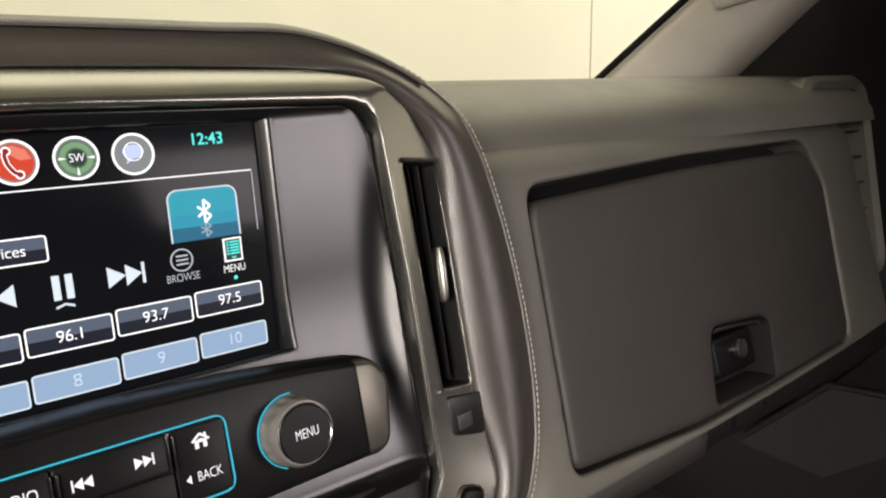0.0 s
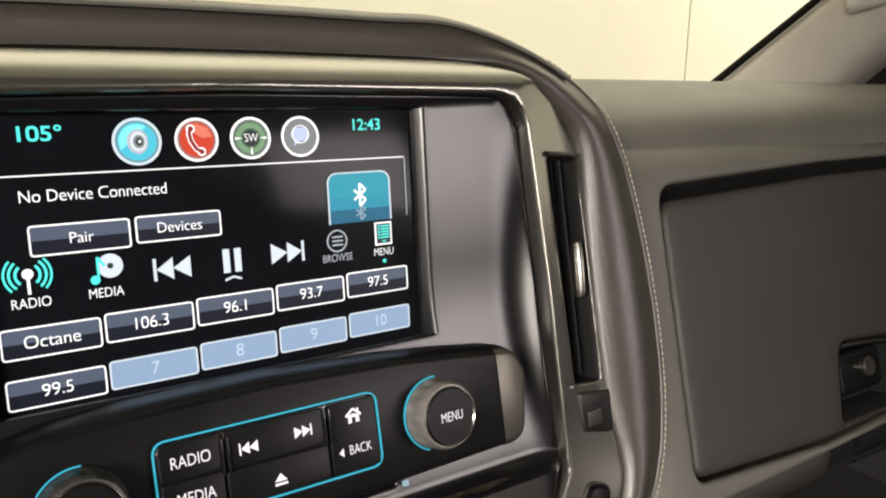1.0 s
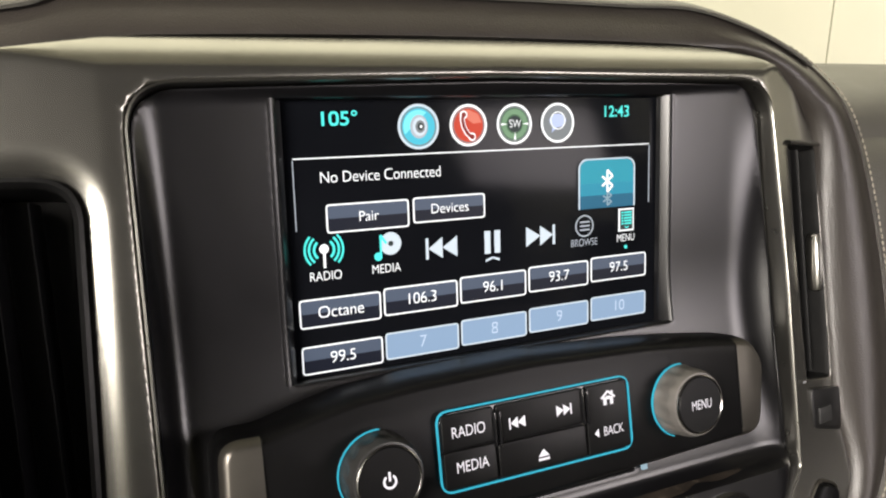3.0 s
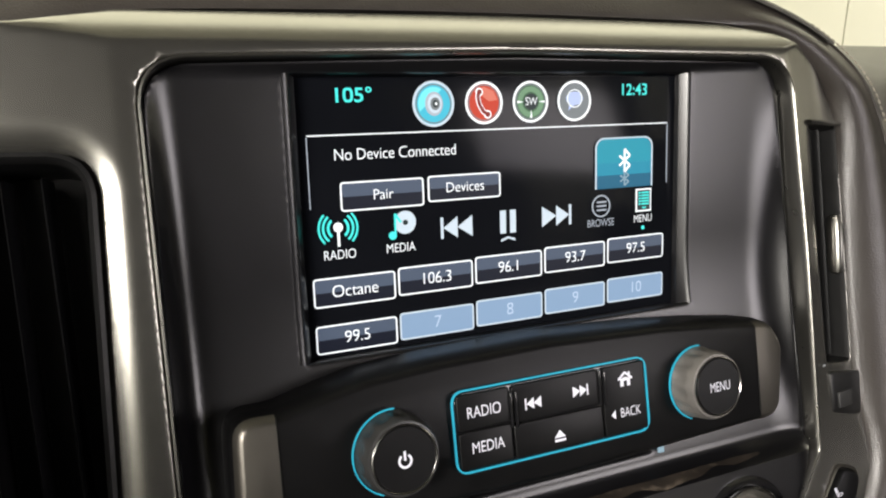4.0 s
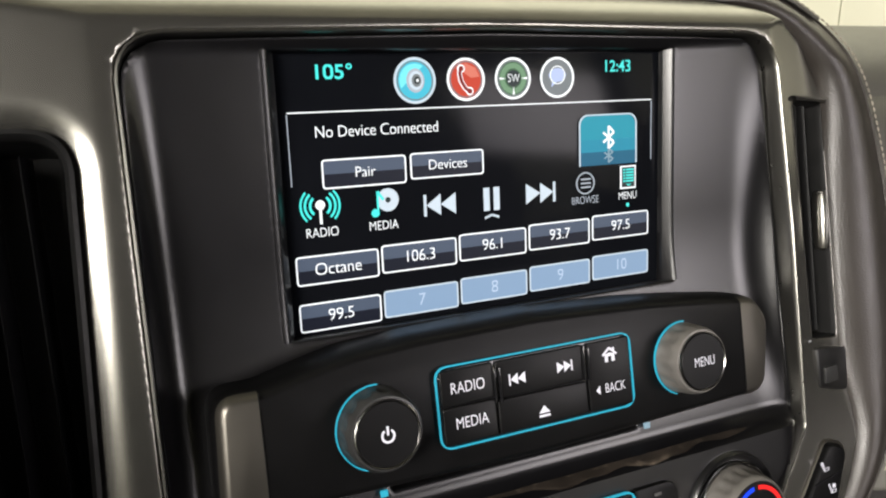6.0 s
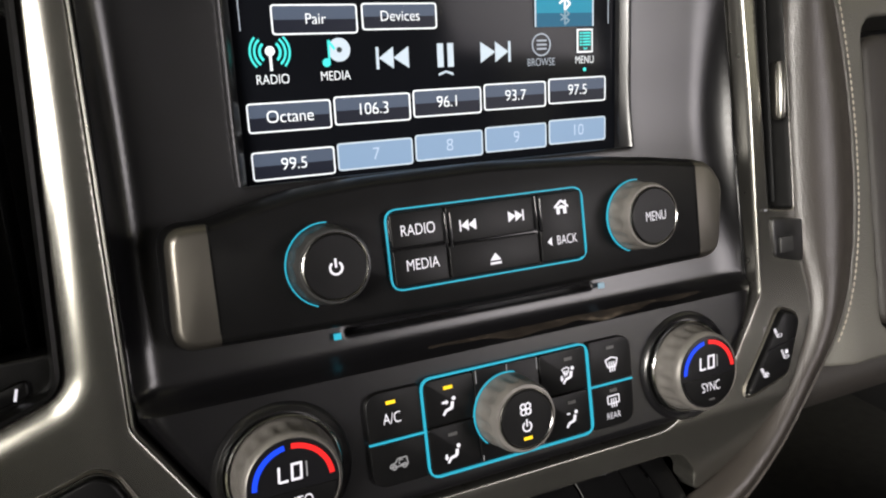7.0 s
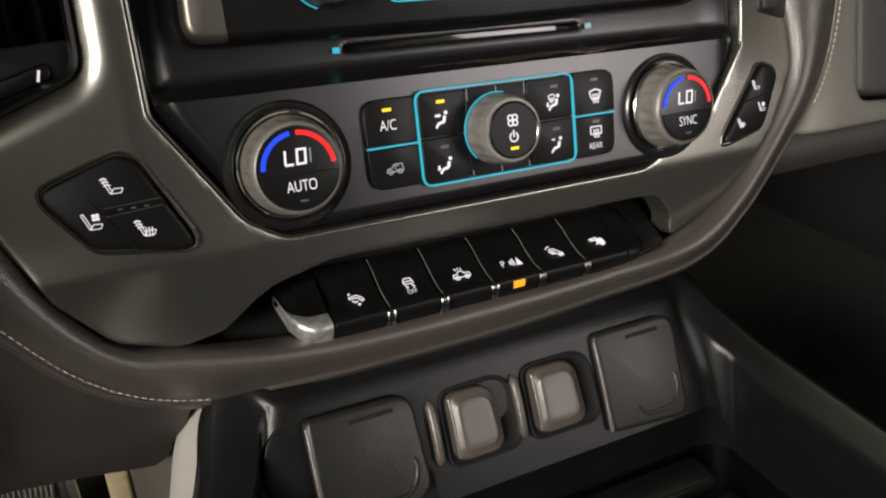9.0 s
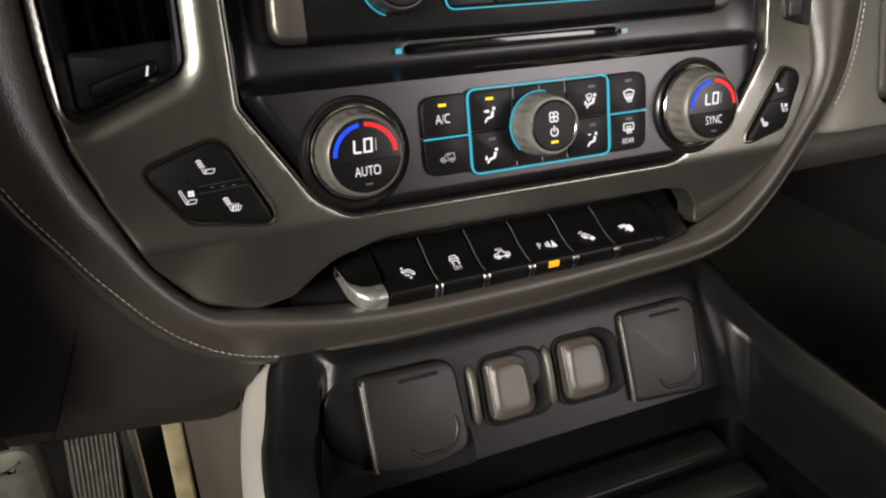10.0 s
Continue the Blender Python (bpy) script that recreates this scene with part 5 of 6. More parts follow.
pad = thing("leather_surround", "dark brown leather-wrapped padded roll round the centre stack", "dashboard trim", FACE)
part("leather_roll", loft(rows, False), LEATHER, pad, "", 60)
seam = [tuple(EDGE[i] + outward(i) * 0.0022 + np.array((0, 0, 0.0002))) for i in range(len(EDGE))]
part("stitching", stitches([(p[0], p[1], p[2] + 0.0014) for p in seam[58:108]], 0.0026, 0.0009, 0.00052), THREAD, pad, "row of pale stitches")
part("stitching", stitches([tuple(EDGE[i] - outward(i) * 0.0012 + np.array((0, 0, 0.0022))) for i in range(168, len(EDGE))], 0.0024, 0.0010, 0.00032), THREAD, pad, "row of pale stitches")
part("welt", loft([[tuple(EDGE[i] + outward(i) * a + np.array((0, 0, b))) for i in range(0, 62)] for a, b in ((-0.0012, 0.0028), (-0.0002, 0.0036), (0.0010, 0.0030), (0.0020, 0.0010), (0.0022, -0.010))], False), DASH, pad, "smooth welt along the top edge", 60)


def world_of(m, p):
    return tuple(m @ Vector(p))


# ---- knee bolster under the surround, driver's side ----
STITCH = [world_of(FACE, EDGE[i] + np.array((0, -0.0005, -0.001))) for i in range(170, len(EDGE), 3)]
n = len(STITCH)
LOWER = [(-0.1775 - 0.145 * (i / (n - 1)), 0.050 - 0.006 * (i / (n - 1)), 1.084 + 0.022 * (i / (n - 1))) for i in range(n)]
knee = thing("knee_bolster", "brown padded knee bolster below the centre stack, darkened in colour for its shade", "dashboard trim")
CREASE = int(0.62 * (n - 1))
for name, lo, hi, back in (("bolster_pad", 0, CREASE + 1, 0.0), ("column_panel", CREASE, n, 0.0015)):
    rows = []
    m = hi - lo
    for s in np.linspace(0, 1, 12):
        row = []
        for i in range(lo, hi):
            p = np.array(STITCH[i]) * (1 - s) + np.array(LOWER[i]) * s
            edge = min(i - lo if lo else 9, hi - 1 - i if hi < n else 9)
            p[1] -= 0.016 * math.sin(math.pi * s) - back * min(1.0, 3 * s) - (0.002 * math.sin(math.pi * s) if edge == 0 else 0)
            row.append(tuple(p))
        rows.append(row)
    rows.append([(x, y + 0.03, z + 0.004) for x, y, z in LOWER[lo:hi]])
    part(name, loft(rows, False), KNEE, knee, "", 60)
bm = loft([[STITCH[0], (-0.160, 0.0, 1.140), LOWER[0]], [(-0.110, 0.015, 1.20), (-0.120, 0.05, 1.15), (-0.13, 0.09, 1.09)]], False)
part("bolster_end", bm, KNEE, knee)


# ---- driver's side of the dashboard: unseen blocks added to shade the stack ----
prof = ((0.085, -0.20), (0.080, -0.03), (0.066, 0.014), (0.040, 0.030), (-0.10, 0.036), (-0.200, 0.034), (-0.255, 0.022), (-0.290, -0.02), (-0.330, -0.10))
rows = []
for x, k in ((-0.2620, -0.030), (-0.2640, -0.008), (-0.2690, 0.0), (-0.30, 0.004), (-0.60, 0.004), (-0.93, 0.0)):
    rows.append([(x - 0.10 * max(0.0, -v - 0.18), v, w + (k if w > -0.1 else 0)) for v, w in prof])
driver = thing("driver_side_blocker", "unseen dark dashboard block added to shade the driver's side", "dashboard", FACE)
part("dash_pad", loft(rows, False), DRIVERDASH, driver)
# Added out of view to keep the left lamp off the lower leather.
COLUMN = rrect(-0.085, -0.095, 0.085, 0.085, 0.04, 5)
part("column_blocker", loft([[(-0.415 + x * k, -0.110 + y * k, w) for x, y in COLUMN] for k, w in ((1.0, 0.0), (0.95, 0.08), (0.9, 0.17), (0.75, 0.20))], True, True, True), DRIVERDASH, driver, "unseen block where the steering column would be, added to cast shade")


# ---- console tray ----
RIM = (((-0.172, -0.30, 1.150), (-0.164, -0.30, 1.160), (-0.150, -0.30, 1.155), (-0.150, -0.30, 1.110)),
       ((-0.160, -0.119, 1.165), (-0.152, -0.121, 1.172), (-0.138, -0.128, 1.168), (-0.140, -0.130, 1.120)),
       ((-0.151, -0.076, 1.174), (-0.143, -0.080, 1.181), (-0.127, -0.086, 1.176), (-0.138, -0.098, 1.124)),
       ((-0.141, -0.052, 1.192), (-0.133, -0.056, 1.197), (-0.118, -0.068, 1.190), (-0.130, -0.0985, 1.134)),
       ((-0.116, -0.040, 1.199), (-0.112, -0.052, 1.201), (-0.108, -0.0700, 1.193), (-0.116, -0.0995, 1.132)),
       ((-0.06, -0.038, 1.200), (-0.06, -0.052, 1.201), (-0.06, -0.0695, 1.191), (-0.06, -0.0995, 1.132)),
       ((0.0, -0.038, 1.201), (0.0, -0.052, 1.201), (0.0, -0.0685, 1.190), (0.0, -0.0990, 1.132)),
       ((0.06, -0.036, 1.200), (0.06, -0.050, 1.200), (0.06, -0.0680, 1.189), (0.06, -0.0990, 1.132)),
       ((0.118, -0.030, 1.196), (0.112, -0.044, 1.195), (0.108, -0.0660, 1.187), (0.108, -0.0990, 1.132)),
       ((0.146, -0.040, 1.186), (0.138, -0.052, 1.184), (0.124, -0.066, 1.176), (0.127, -0.099, 1.130)),
       ((0.155, -0.070, 1.170), (0.149, -0.078, 1.169), (0.139, -0.090, 1.159), (0.139, -0.106, 1.112)),
       ((0.160, -0.116, 1.161), (0.152, -0.120, 1.162), (0.141, -0.124, 1.154), (0.140, -0.126, 1.106)),
       ((0.164, -0.30, 1.154), (0.156, -0.30, 1.156), (0.146, -0.30, 1.149), (0.142, -0.30, 1.104)))
cols = [curve_points([r[k] for r in RIM], 6) for k in range(4)]
loops = [[tuple(p + np.array((0, 0, -0.03))) for p in cols[0]], [tuple(p) for p in cols[0]]]
for f in (0.4, 0.75):
    loops.append([tuple(a * (1 - f) + b * f + np.array((0, 0, 0.0015))) for a, b in zip(cols[0], cols[1])])
loops.append([tuple(p + np.array((0, 0, 0.0006))) for p in cols[1]])
for f in (0.3, 0.6, 0.88):
    loops.append([tuple(a * (1 - f) + b * f + np.array((0, 0, 0.0012 * math.sin(math.pi * f)))) for a, b in zip(cols[1], cols[2])])
loops += [[tuple(p) for p in cols[2]], [tuple(a * 0.9 + b * 0.1) for a, b in zip(cols[2], cols[3])], [tuple(p) for p in cols[3]], [tuple(p + np.array((0, 0.001, -0.0012))) for p in cols[3]], [tuple(p + np.array((0, 0.004, -0.045))) for p in cols[3]]]
tray = thing("console_tray", "black plastic console tray with capped power outlets", "centre console")
part("tray_rim", loft(loops, False), CONSOLE, tray, "", 50)
part("tray_floor", plate(rrect(-0.150, -0.42, 0.145, -0.085, 0.01, 3), 1.06, 1.100, 0.002), CONSOLE, tray)
for y0, y1, x0, x1 in ((-0.126, -0.104, -0.110, 0.111), (-0.158, -0.134, -0.112, 0.112), (-0.192, -0.166, -0.114, 0.113), (-0.226, -0.200, -0.114, 0.114), (-0.260, -0.234, -0.114, 0.114)):
    part("mat_rib", plate(rrect(x0, y0, x1, y1, 0.005, 4), 1.098, 1.107, 0.003), CONSOLE, tray, "raised rubber mat rib")
BACK = basis((0, -0.0745, 1.177), 29)


def outlet_cover(loop, tall, pillow, skin, label):
    cx, cy = (min(x for x, _ in loop) + max(x for x, _ in loop)) / 2, (min(y for _, y in loop) + max(y for _, y in loop)) / 2
    ob = thing("power_outlet_cover", label, "outlet cover", BACK @ Matrix.Translation((cx, cy, 0)), "console outlet covers")
    loop = [(x - cx, y - cy) for x, y in loop]
    hx, hy = max(x for x, _ in loop), max(y for _, y in loop)
    if pillow:
        # The black well reaches further right to draw the cap's cast shadow.
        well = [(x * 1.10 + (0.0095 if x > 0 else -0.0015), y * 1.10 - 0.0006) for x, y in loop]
        part("socket_well", loft([flat(inset(well, -0.0012), -0.002), flat(inset(well, -0.0010), 0.0018), flat(inset(well, 0.0002), 0.0022), flat(inset(well, 0.0016), 0.0008), flat(inset(well, 0.0030), 0.0004)], True, False, True), SEAL_AND_SHADE, ob, "black well round the cap, wider on the right as the cap's shadow")
        body = [[(x * k - 0.0012 * (1 - k), y * k, w) for x, y in loop] for k, w in ((1.0, -0.004), (1.0, tall * 0.50), (0.985, tall * 0.72), (0.95, tall * 0.9), (0.89, tall), (0.76, tall + 0.0004), (0.73, tall + 0.0010), (0.69, tall + 0.0013), (0.50, tall + 0.0012))]
        part("cap", loft(body, True, False, True), skin, ob, "", 60)
        # Ridge in the paler plastic, so its colour carries the light from the left.
        part("well_ridge", tube([(-hx - 0.0078, y, 0.0012 + 0.0016 * (1 - (y / hy) ** 2)) for y in np.linspace(-hy * 1.0, hy * 0.95, 11)], [0.0008] + [0.0026] * 9 + [0.0008], 10), COVER, ob, "smooth ridge beside the well, paler as if lit from the left", 70)
    else:
        body = [flat(loop, -0.004), flat(loop, tall - 0.0024), flat(inset(loop, 0.0005), tall - 0.0010), flat(inset(loop, 0.0014), tall - 0.0003), flat(inset(loop, 0.0028), tall)]
        part("cap", loft(body, True, False, True), skin, ob, "", 60)
        foot = [(0.55 * hx * math.cos(a) + 0.006, -0.30 * hy + 0.52 * hy * max(math.sin(a), -0.86)) for a in np.linspace(math.pi * 1.12, math.pi * 2.12, 16)]
        part("finger_edge", tube([(x, y, tall - 0.0004) for x, y in foot], [0.0003] + [0.0013] * 14 + [0.0003], 8), skin, ob, "raised curved finger edge", 70)
        part("hinge_slot", plate(rrect(-hx * 0.25, hy - 0.0075, hx * 0.55, hy - 0.0055, 0.0005, 2), tall - 0.002, tall + 0.0003, 0.0002), SEAL_AND_SHADE, ob, "thin hinge slot")
    # On the dark caps this paler edge stands in for a highlight.
    part("lit_edge", tube([(-hx + 0.0012, y, tall - 0.0012 - 0.0010 * abs(y / hy) ** 3) for y in np.linspace(-hy * 0.84, hy * 0.84, 9)], 0.0013, 8), COVER, ob, "rounded left edge in the paler plastic, drawn as lit", 70)
    return ob


# Flat black plate in place of a deep pocket: its shade is the colour.
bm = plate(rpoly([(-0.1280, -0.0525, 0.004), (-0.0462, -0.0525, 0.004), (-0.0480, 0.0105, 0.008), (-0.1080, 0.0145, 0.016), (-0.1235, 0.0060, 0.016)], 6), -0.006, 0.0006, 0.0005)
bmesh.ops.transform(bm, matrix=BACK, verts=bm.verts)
part("pocket_shade", bm, SEAL_AND_SHADE, tray, "black plate standing in for the shaded pocket round the first cap")
bm = plate([(-0.1010 + 0.0235 * math.cos(a), -0.0130 + 0.0250 * math.sin(a)) for a in np.linspace(0, 2 * math.pi, 33)[:-1]], -0.002, 0.0030, 0.0010)
bmesh.ops.transform(bm, matrix=BACK, verts=bm.verts)
part("socket_disc", bm, KEY, tray, "round dark socket behind the first cap")
outlet_cover(rpoly([(-0.1040, -0.0415, 0.005), (-0.0770, -0.0465, 0.05), (-0.0500, -0.0425, 0.010), (-0.0520, 0.0070, 0.010), (-0.1035, 0.0078, 0.004)], 6), 0.0085, False, DARKCOVER, "dark hinged plastic cap standing proud of its pocket")
outlet_cover(rpoly([(-0.0345, -0.0338, 0.006), (-0.0080, -0.0338, 0.007), (-0.0092, 0.0005, 0.010), (-0.0340, 0.0002, 0.006)], 6), 0.0070, True, COVER, "small brown-grey pillow cap in a dark well")
outlet_cover(rpoly([(0.0120, -0.0338, 0.006), (0.0405, -0.0340, 0.007), (0.0385, 0.0003, 0.010), (0.0125, 0.0003, 0.006)], 6), 0.0070, True, COVER, "small brown-grey pillow cap in a dark well")
outlet_cover(rpoly([(0.0550, -0.0460, 0.005), (0.1060, -0.0500, 0.008), (0.1080, 0.0080, 0.010), (0.0540, 0.0080, 0.004)], 6), 0.0040, False, DARKCOVER, "dark hinged plastic cap flush with the console")

strip = [[(-0.1405, -0.050, 1.190), (-0.1515, -0.0755, 1.173), (-0.1605, -0.119, 1.164), (-0.1730, -0.30, 1.149)],
         [(-0.1450, -0.044, 1.186), (-0.1550, -0.060, 1.172), (-0.1650, -0.118, 1.160), (-0.1780, -0.30, 1.146)],
         [(-0.1490, -0.036, 1.178), (-0.1590, -0.052, 1.164), (-0.1700, -0.116, 1.152), (-0.1830, -0.30, 1.140)],
         [(-0.1480, -0.032, 1.175), (-0.1580, -0.048, 1.158), (-0.1690, -0.114, 1.146), (-0.1820, -0.30, 1.134)]]
single("console_side_trim", loft([[tuple(p) for p in curve_points(r, 6)] for r in strip], False), GREYTRIM, "pale grey trim strip along the console edge", "console trim")
side = []
for x, y, z in curve_points([(-0.1890, 0.230, 1.080), (-0.1830, 0.170, 1.090), (-0.1700, 0.105, 1.110), (-0.1585, 0.040, 1.150), (-0.1560, -0.020, 1.165), (-0.1640, -0.110, 1.150), (-0.1800, -0.300, 1.138)], 6):
    side.append([(x, y, z), (x - 0.0025, y + 0.002, z - 0.06), (x - 0.0020, y + 0.004, z - 0.14), (x, y + 0.006, 0.85)])
single("console_side_panel", loft(side, False), SIDESKIN, "brown plastic side panel of the console", "console trim")

pedal = thing("accelerator_pedal", "grey metal pedal with vertical ribs under the knee bolster", "pedal")
part("pedal_plate", loft([[(x, y, z) for x, y in ((-0.2885 + d, 0.196), (-0.2465 + d, 0.196), (-0.2465 + d, 0.215), (-0.2885 + d, 0.215))] for z, d in ((0.86, -0.006), (0.95, 0.002), (1.05, 0.010))], True, True, True), PEDAL, pedal)
for i in range(11):
    x = -0.2860 + 0.0037 * i
    part("rib", loft([[(x + dx + d, y, z) for dx, y in ((-0.0011, 0.197), (-0.0007, 0.1935), (0.0007, 0.1935), (0.0011, 0.197))] for z, d in ((0.862, -0.006), (0.95, 0.002), (1.048, 0.010))], True, True, True), PEDAL, pedal)
part("pedal_arm", tube([(-0.236, 0.205, 0.86), (-0.236, 0.203, 0.93), (-0.237, 0.205, 0.975), (-0.240, 0.225, 1.000), (-0.242, 0.26, 1.02)], 0.0085, 14), CHROME, pedal, "bare metal pedal arm")
brake = thing("brake_pedal", "worn grey metal brake pedal beside the ribbed pedal", "pedal")
pad_loop = rrect(-0.378, 0.880, -0.302, 1.000, 0.016, 6)
bm = loft([[(x, y0 + 0.25 * (0.95 - z) * 0.3, z) for x, z in inset(pad_loop, d)] for d, y0 in ((0, 0.205), (0, 0.186), (0.003, 0.178), (0.010, 0.174), (0.022, 0.173))], True, True, True)
part("pedal_pad", bm, PEDAL, brake)
part("pedal_arm", tube([(-0.335, 0.20, 0.96), (-0.332, 0.26, 1.04), (-0.330, 0.30, 1.14)], 0.009, 10), PEDAL, brake)
single("foam_strip", plate(rrect(-0.2080, 0.205, -0.1900, 0.24, 0.004, 3), 0.855, 1.00, 0.004), FOAM, "yellowed foam strip beside the pedals", "insulation")


# ---- passenger dashboard and glove box ----
SLOPE = basis((0, 0.008, 1.4450), 18.0)
DOOR = rpoly([(0.262, -0.172, 0.008), (0.40, -0.182, 0.1), (0.680, -0.182, 0.02), (0.700, -0.03, 0.02), (0.672, 0.006, 0.03), (0.455, 0.004, 0.2), (0.273, -0.003, 0.012)], 5)
GAP = inset(DOOR, -0.0030)
GAP = [(x, y + (0.007 if y > -0.02 else 0)) for x, y in GAP]


def dash_height(u, v):
    return -0.014 * ramp01(v, 0.012, 0.045) + 0.0015 - 0.03 * ramp01(-u, -0.235, -0.205) - 0.016 * np.maximum((u - 0.30) / 0.40, 0) ** 2


dash = thing("passenger_dashboard", "soft grey-brown dashboard over the glove box", "dashboard")
SKIN = rrect(0.205, -0.190, 0.800, 0.034, 0.004, 3)
bm = sheet(SKIN, [GAP], dash_height, 0.008, 0.0030, 0.04)
bmesh.ops.transform(bm, matrix=SLOPE, verts=bm.verts)
part("dash_face", bm, DASH, dash, "", 50)
top = []
for x in np.linspace(0.200, 0.84, 24):
    base = Vector(SLOPE @ Vector((x, 0.030, -0.0065)))
    top.append([tuple(base + Vector((0, 0.001, -0.004))), tuple(base + Vector((0, 0.0045, 0.008))), tuple(base + Vector((0, 0.014, 0.020))), tuple(base + Vector((0, 0.034, 0.030))), (x, 0.10, 1.5140), (x, 0.16, 1.5160), (x, 0.26, 1.5120), (x, 0.45, 1.500), (x, 0.80, 1.47)])
part("dash_top", loft(top, False), DASH, dash, "", 60)
mid_top = [[(x, y, z) for y, z in ((0.10, 1.500), (0.20, 1.505), (0.45, 1.495), (0.80, 1.47))] for x in np.linspace(-0.9, 0.22, 12)]
part("dash_top", loft(mid_top, False), DASH, dash, "", 60)
part("gap_shadow_box", loft([[tuple(SLOPE @ Vector((x, y, -0.045))) for x, y in inset(DOOR, -0.02)], [tuple(SLOPE @ Vector((x, y, -0.050))) for x, y in inset(DOOR, -0.02)]], True, True, True), SEAL_AND_SHADE, dash, "dark recess behind the glove box door")
glove = thing("glove_box", "closed brown-grey glove box door with a recessed black latch", "glove box", SLOPE)
LATCH = rpoly([(0.424, -0.176, 0.004), (0.512, -0.178, 0.004), (0.522, -0.128, 0.010), (0.436, -0.120, 0.014)], 5)


def door_height(u, v):
    return 0.001 - 0.016 * np.maximum((u - 0.30) / 0.40, 0) ** 2


part("door_panel", sheet(DOOR, [LATCH], door_height, 0.010, 0.0045, 0.03), GLOVE, glove, "", 50)
# Recess walls take the black material so that the hollow looks unlit.
part("latch_recess", loft([flat(LATCH, -0.002), flat(inset(LATCH, 0.005), -0.010), flat(inset(LATCH, 0.007), -0.024)], True, False, True), SEAL_AND_SHADE, glove, "latch recess, coloured black for its shade")
part("latch_lever", plate(rrect(0.446, -0.164, 0.508, -0.132, 0.006, 4), -0.024, -0.012, 0.004), KEY, glove, "black latch lever")
part("latch_lock", revolve([(0.008, -0.012), (0.008, -0.008), (0.0065, -0.007), (0.0002, -0.0075)], 24, (0.482, -0.146)), EDGE_METAL, glove, "small metal lock")
part("latch_lip", tube([tuple((x, y, -0.0035 - 0.016 * max((x - 0.30) / 0.40, 0) ** 2)) for x, y in ((0.434, -0.1300), (0.438, -0.1255), (0.446, -0.1240), (0.480, -0.1265), (0.510, -0.1300), (0.517, -0.1330))], 0.0011, 8), GLOVE, glove, "rounded upper lip of the latch recess")
LOWER_EDGE = ((-0.040, 1.262), (-0.046, 1.256), (-0.044, 1.240), (-0.010, 1.222), (0.12, 1.20), (0.40, 1.15))
lower = thing("lower_dash_panel", "brown lower panel under the glove box, dark beside the latch", "dashboard trim")
ends = ((0.190, 0.0), (0.395, 0.0), (0.412, 0.0012), (0.420, 0.005), (0.423, 0.016))
part("kick_panel", loft([[(x, y + k, z - k * 0.6) for x, k in ends] for y, z in LOWER_EDGE], False), GLOVE, lower, "", 60)
# Same profile as the brown panel, set back and black to carry the shade.
part("footwell_shade_sheet", loft([[(x, y + 0.016, z - 0.012) for x in np.linspace(0.415, 0.84, 7)] for y, z in LOWER_EDGE], False), SEAL_AND_SHADE, lower, "black sheet under the latch, the footwell's shade put in its colour", 60)
for x in (0.47, 0.52):
    part("hinge_tab", plate(rrect(x - 0.006, -0.034, x + 0.006, -0.010, 0.002, 3), 1.240, 1.262, 0.002), GLOSS, lower, "small black hinge tab")
bm = loft([[(0.205, y, z) for y, z in ((0.06, 1.30), (0.06, 1.0), (0.5, 0.85))], [(0.165, y, z) for y, z in ((0.02, 1.28), (0.02, 1.0), (0.5, 0.85))], [(0.10, y, z) for y, z in ((0.01, 1.22), (0.02, 1.0), (0.5, 0.85))]], False)
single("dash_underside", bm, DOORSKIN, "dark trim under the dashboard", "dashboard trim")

sv = thing("side_air_vent", "dark dashboard end vent with a chrome top bar", "air vent", None, "dashboard vents")
SV = basis((0.80, 0.055, 1.43), 12)
part("vent_frame", loft([[tuple(SV @ Vector((x, y, w))) for x, y in loop] for loop, w in ((rrect(-0.065, -0.15, 0.09, 0.085, 0.03, 5), -0.02), (rrect(-0.065, -0.15, 0.09, 0.085, 0.03, 5), 0.010), (rrect(-0.058, -0.145, 0.085, 0.078, 0.026, 5), 0.016), (rrect(-0.050, -0.14, 0.08, 0.070, 0.022, 5), 0.010), (rrect(-0.050, -0.14, 0.08, 0.070, 0.022, 5), -0.03))]), DASH, sv)
part("vent_back", loft([[tuple(SV @ Vector((x, y, -0.02))) for x, y in rrect(-0.05, -0.14, 0.08, 0.07, 0.02, 4)], [tuple(SV @ Vector((x, y, -0.025))) for x, y in rrect(-0.05, -0.14, 0.08, 0.07, 0.02, 4)]], True, True, True), BLACK, sv)
part("chrome_bar", tube([tuple(SV @ Vector((x, 0.042, 0.006))) for x in np.linspace(-0.048, 0.08, 6)], 0.0045, 10), CHROME, sv, "chrome bar")
for i in range(5):
    part("vane", loft([[tuple(SV @ Vector((x, y, w))) for y, w in ((0.02 - 0.03 * i, 0.004), (0.022 - 0.03 * i, -0.012), (0.0235 - 0.03 * i, -0.012), (0.0225 - 0.03 * i, 0.004))] for x in (-0.05, 0.08)], True, True, True), BLACK, sv)


# ---- cab shell ----
A0, A1, B0, B1 = Vector((0.700, 0.30, 1.506)), Vector((0.850, -0.15, 1.905)), Vector((0.835, 0.205, 1.500)), Vector((0.935, -0.22, 1.930))
rows = []
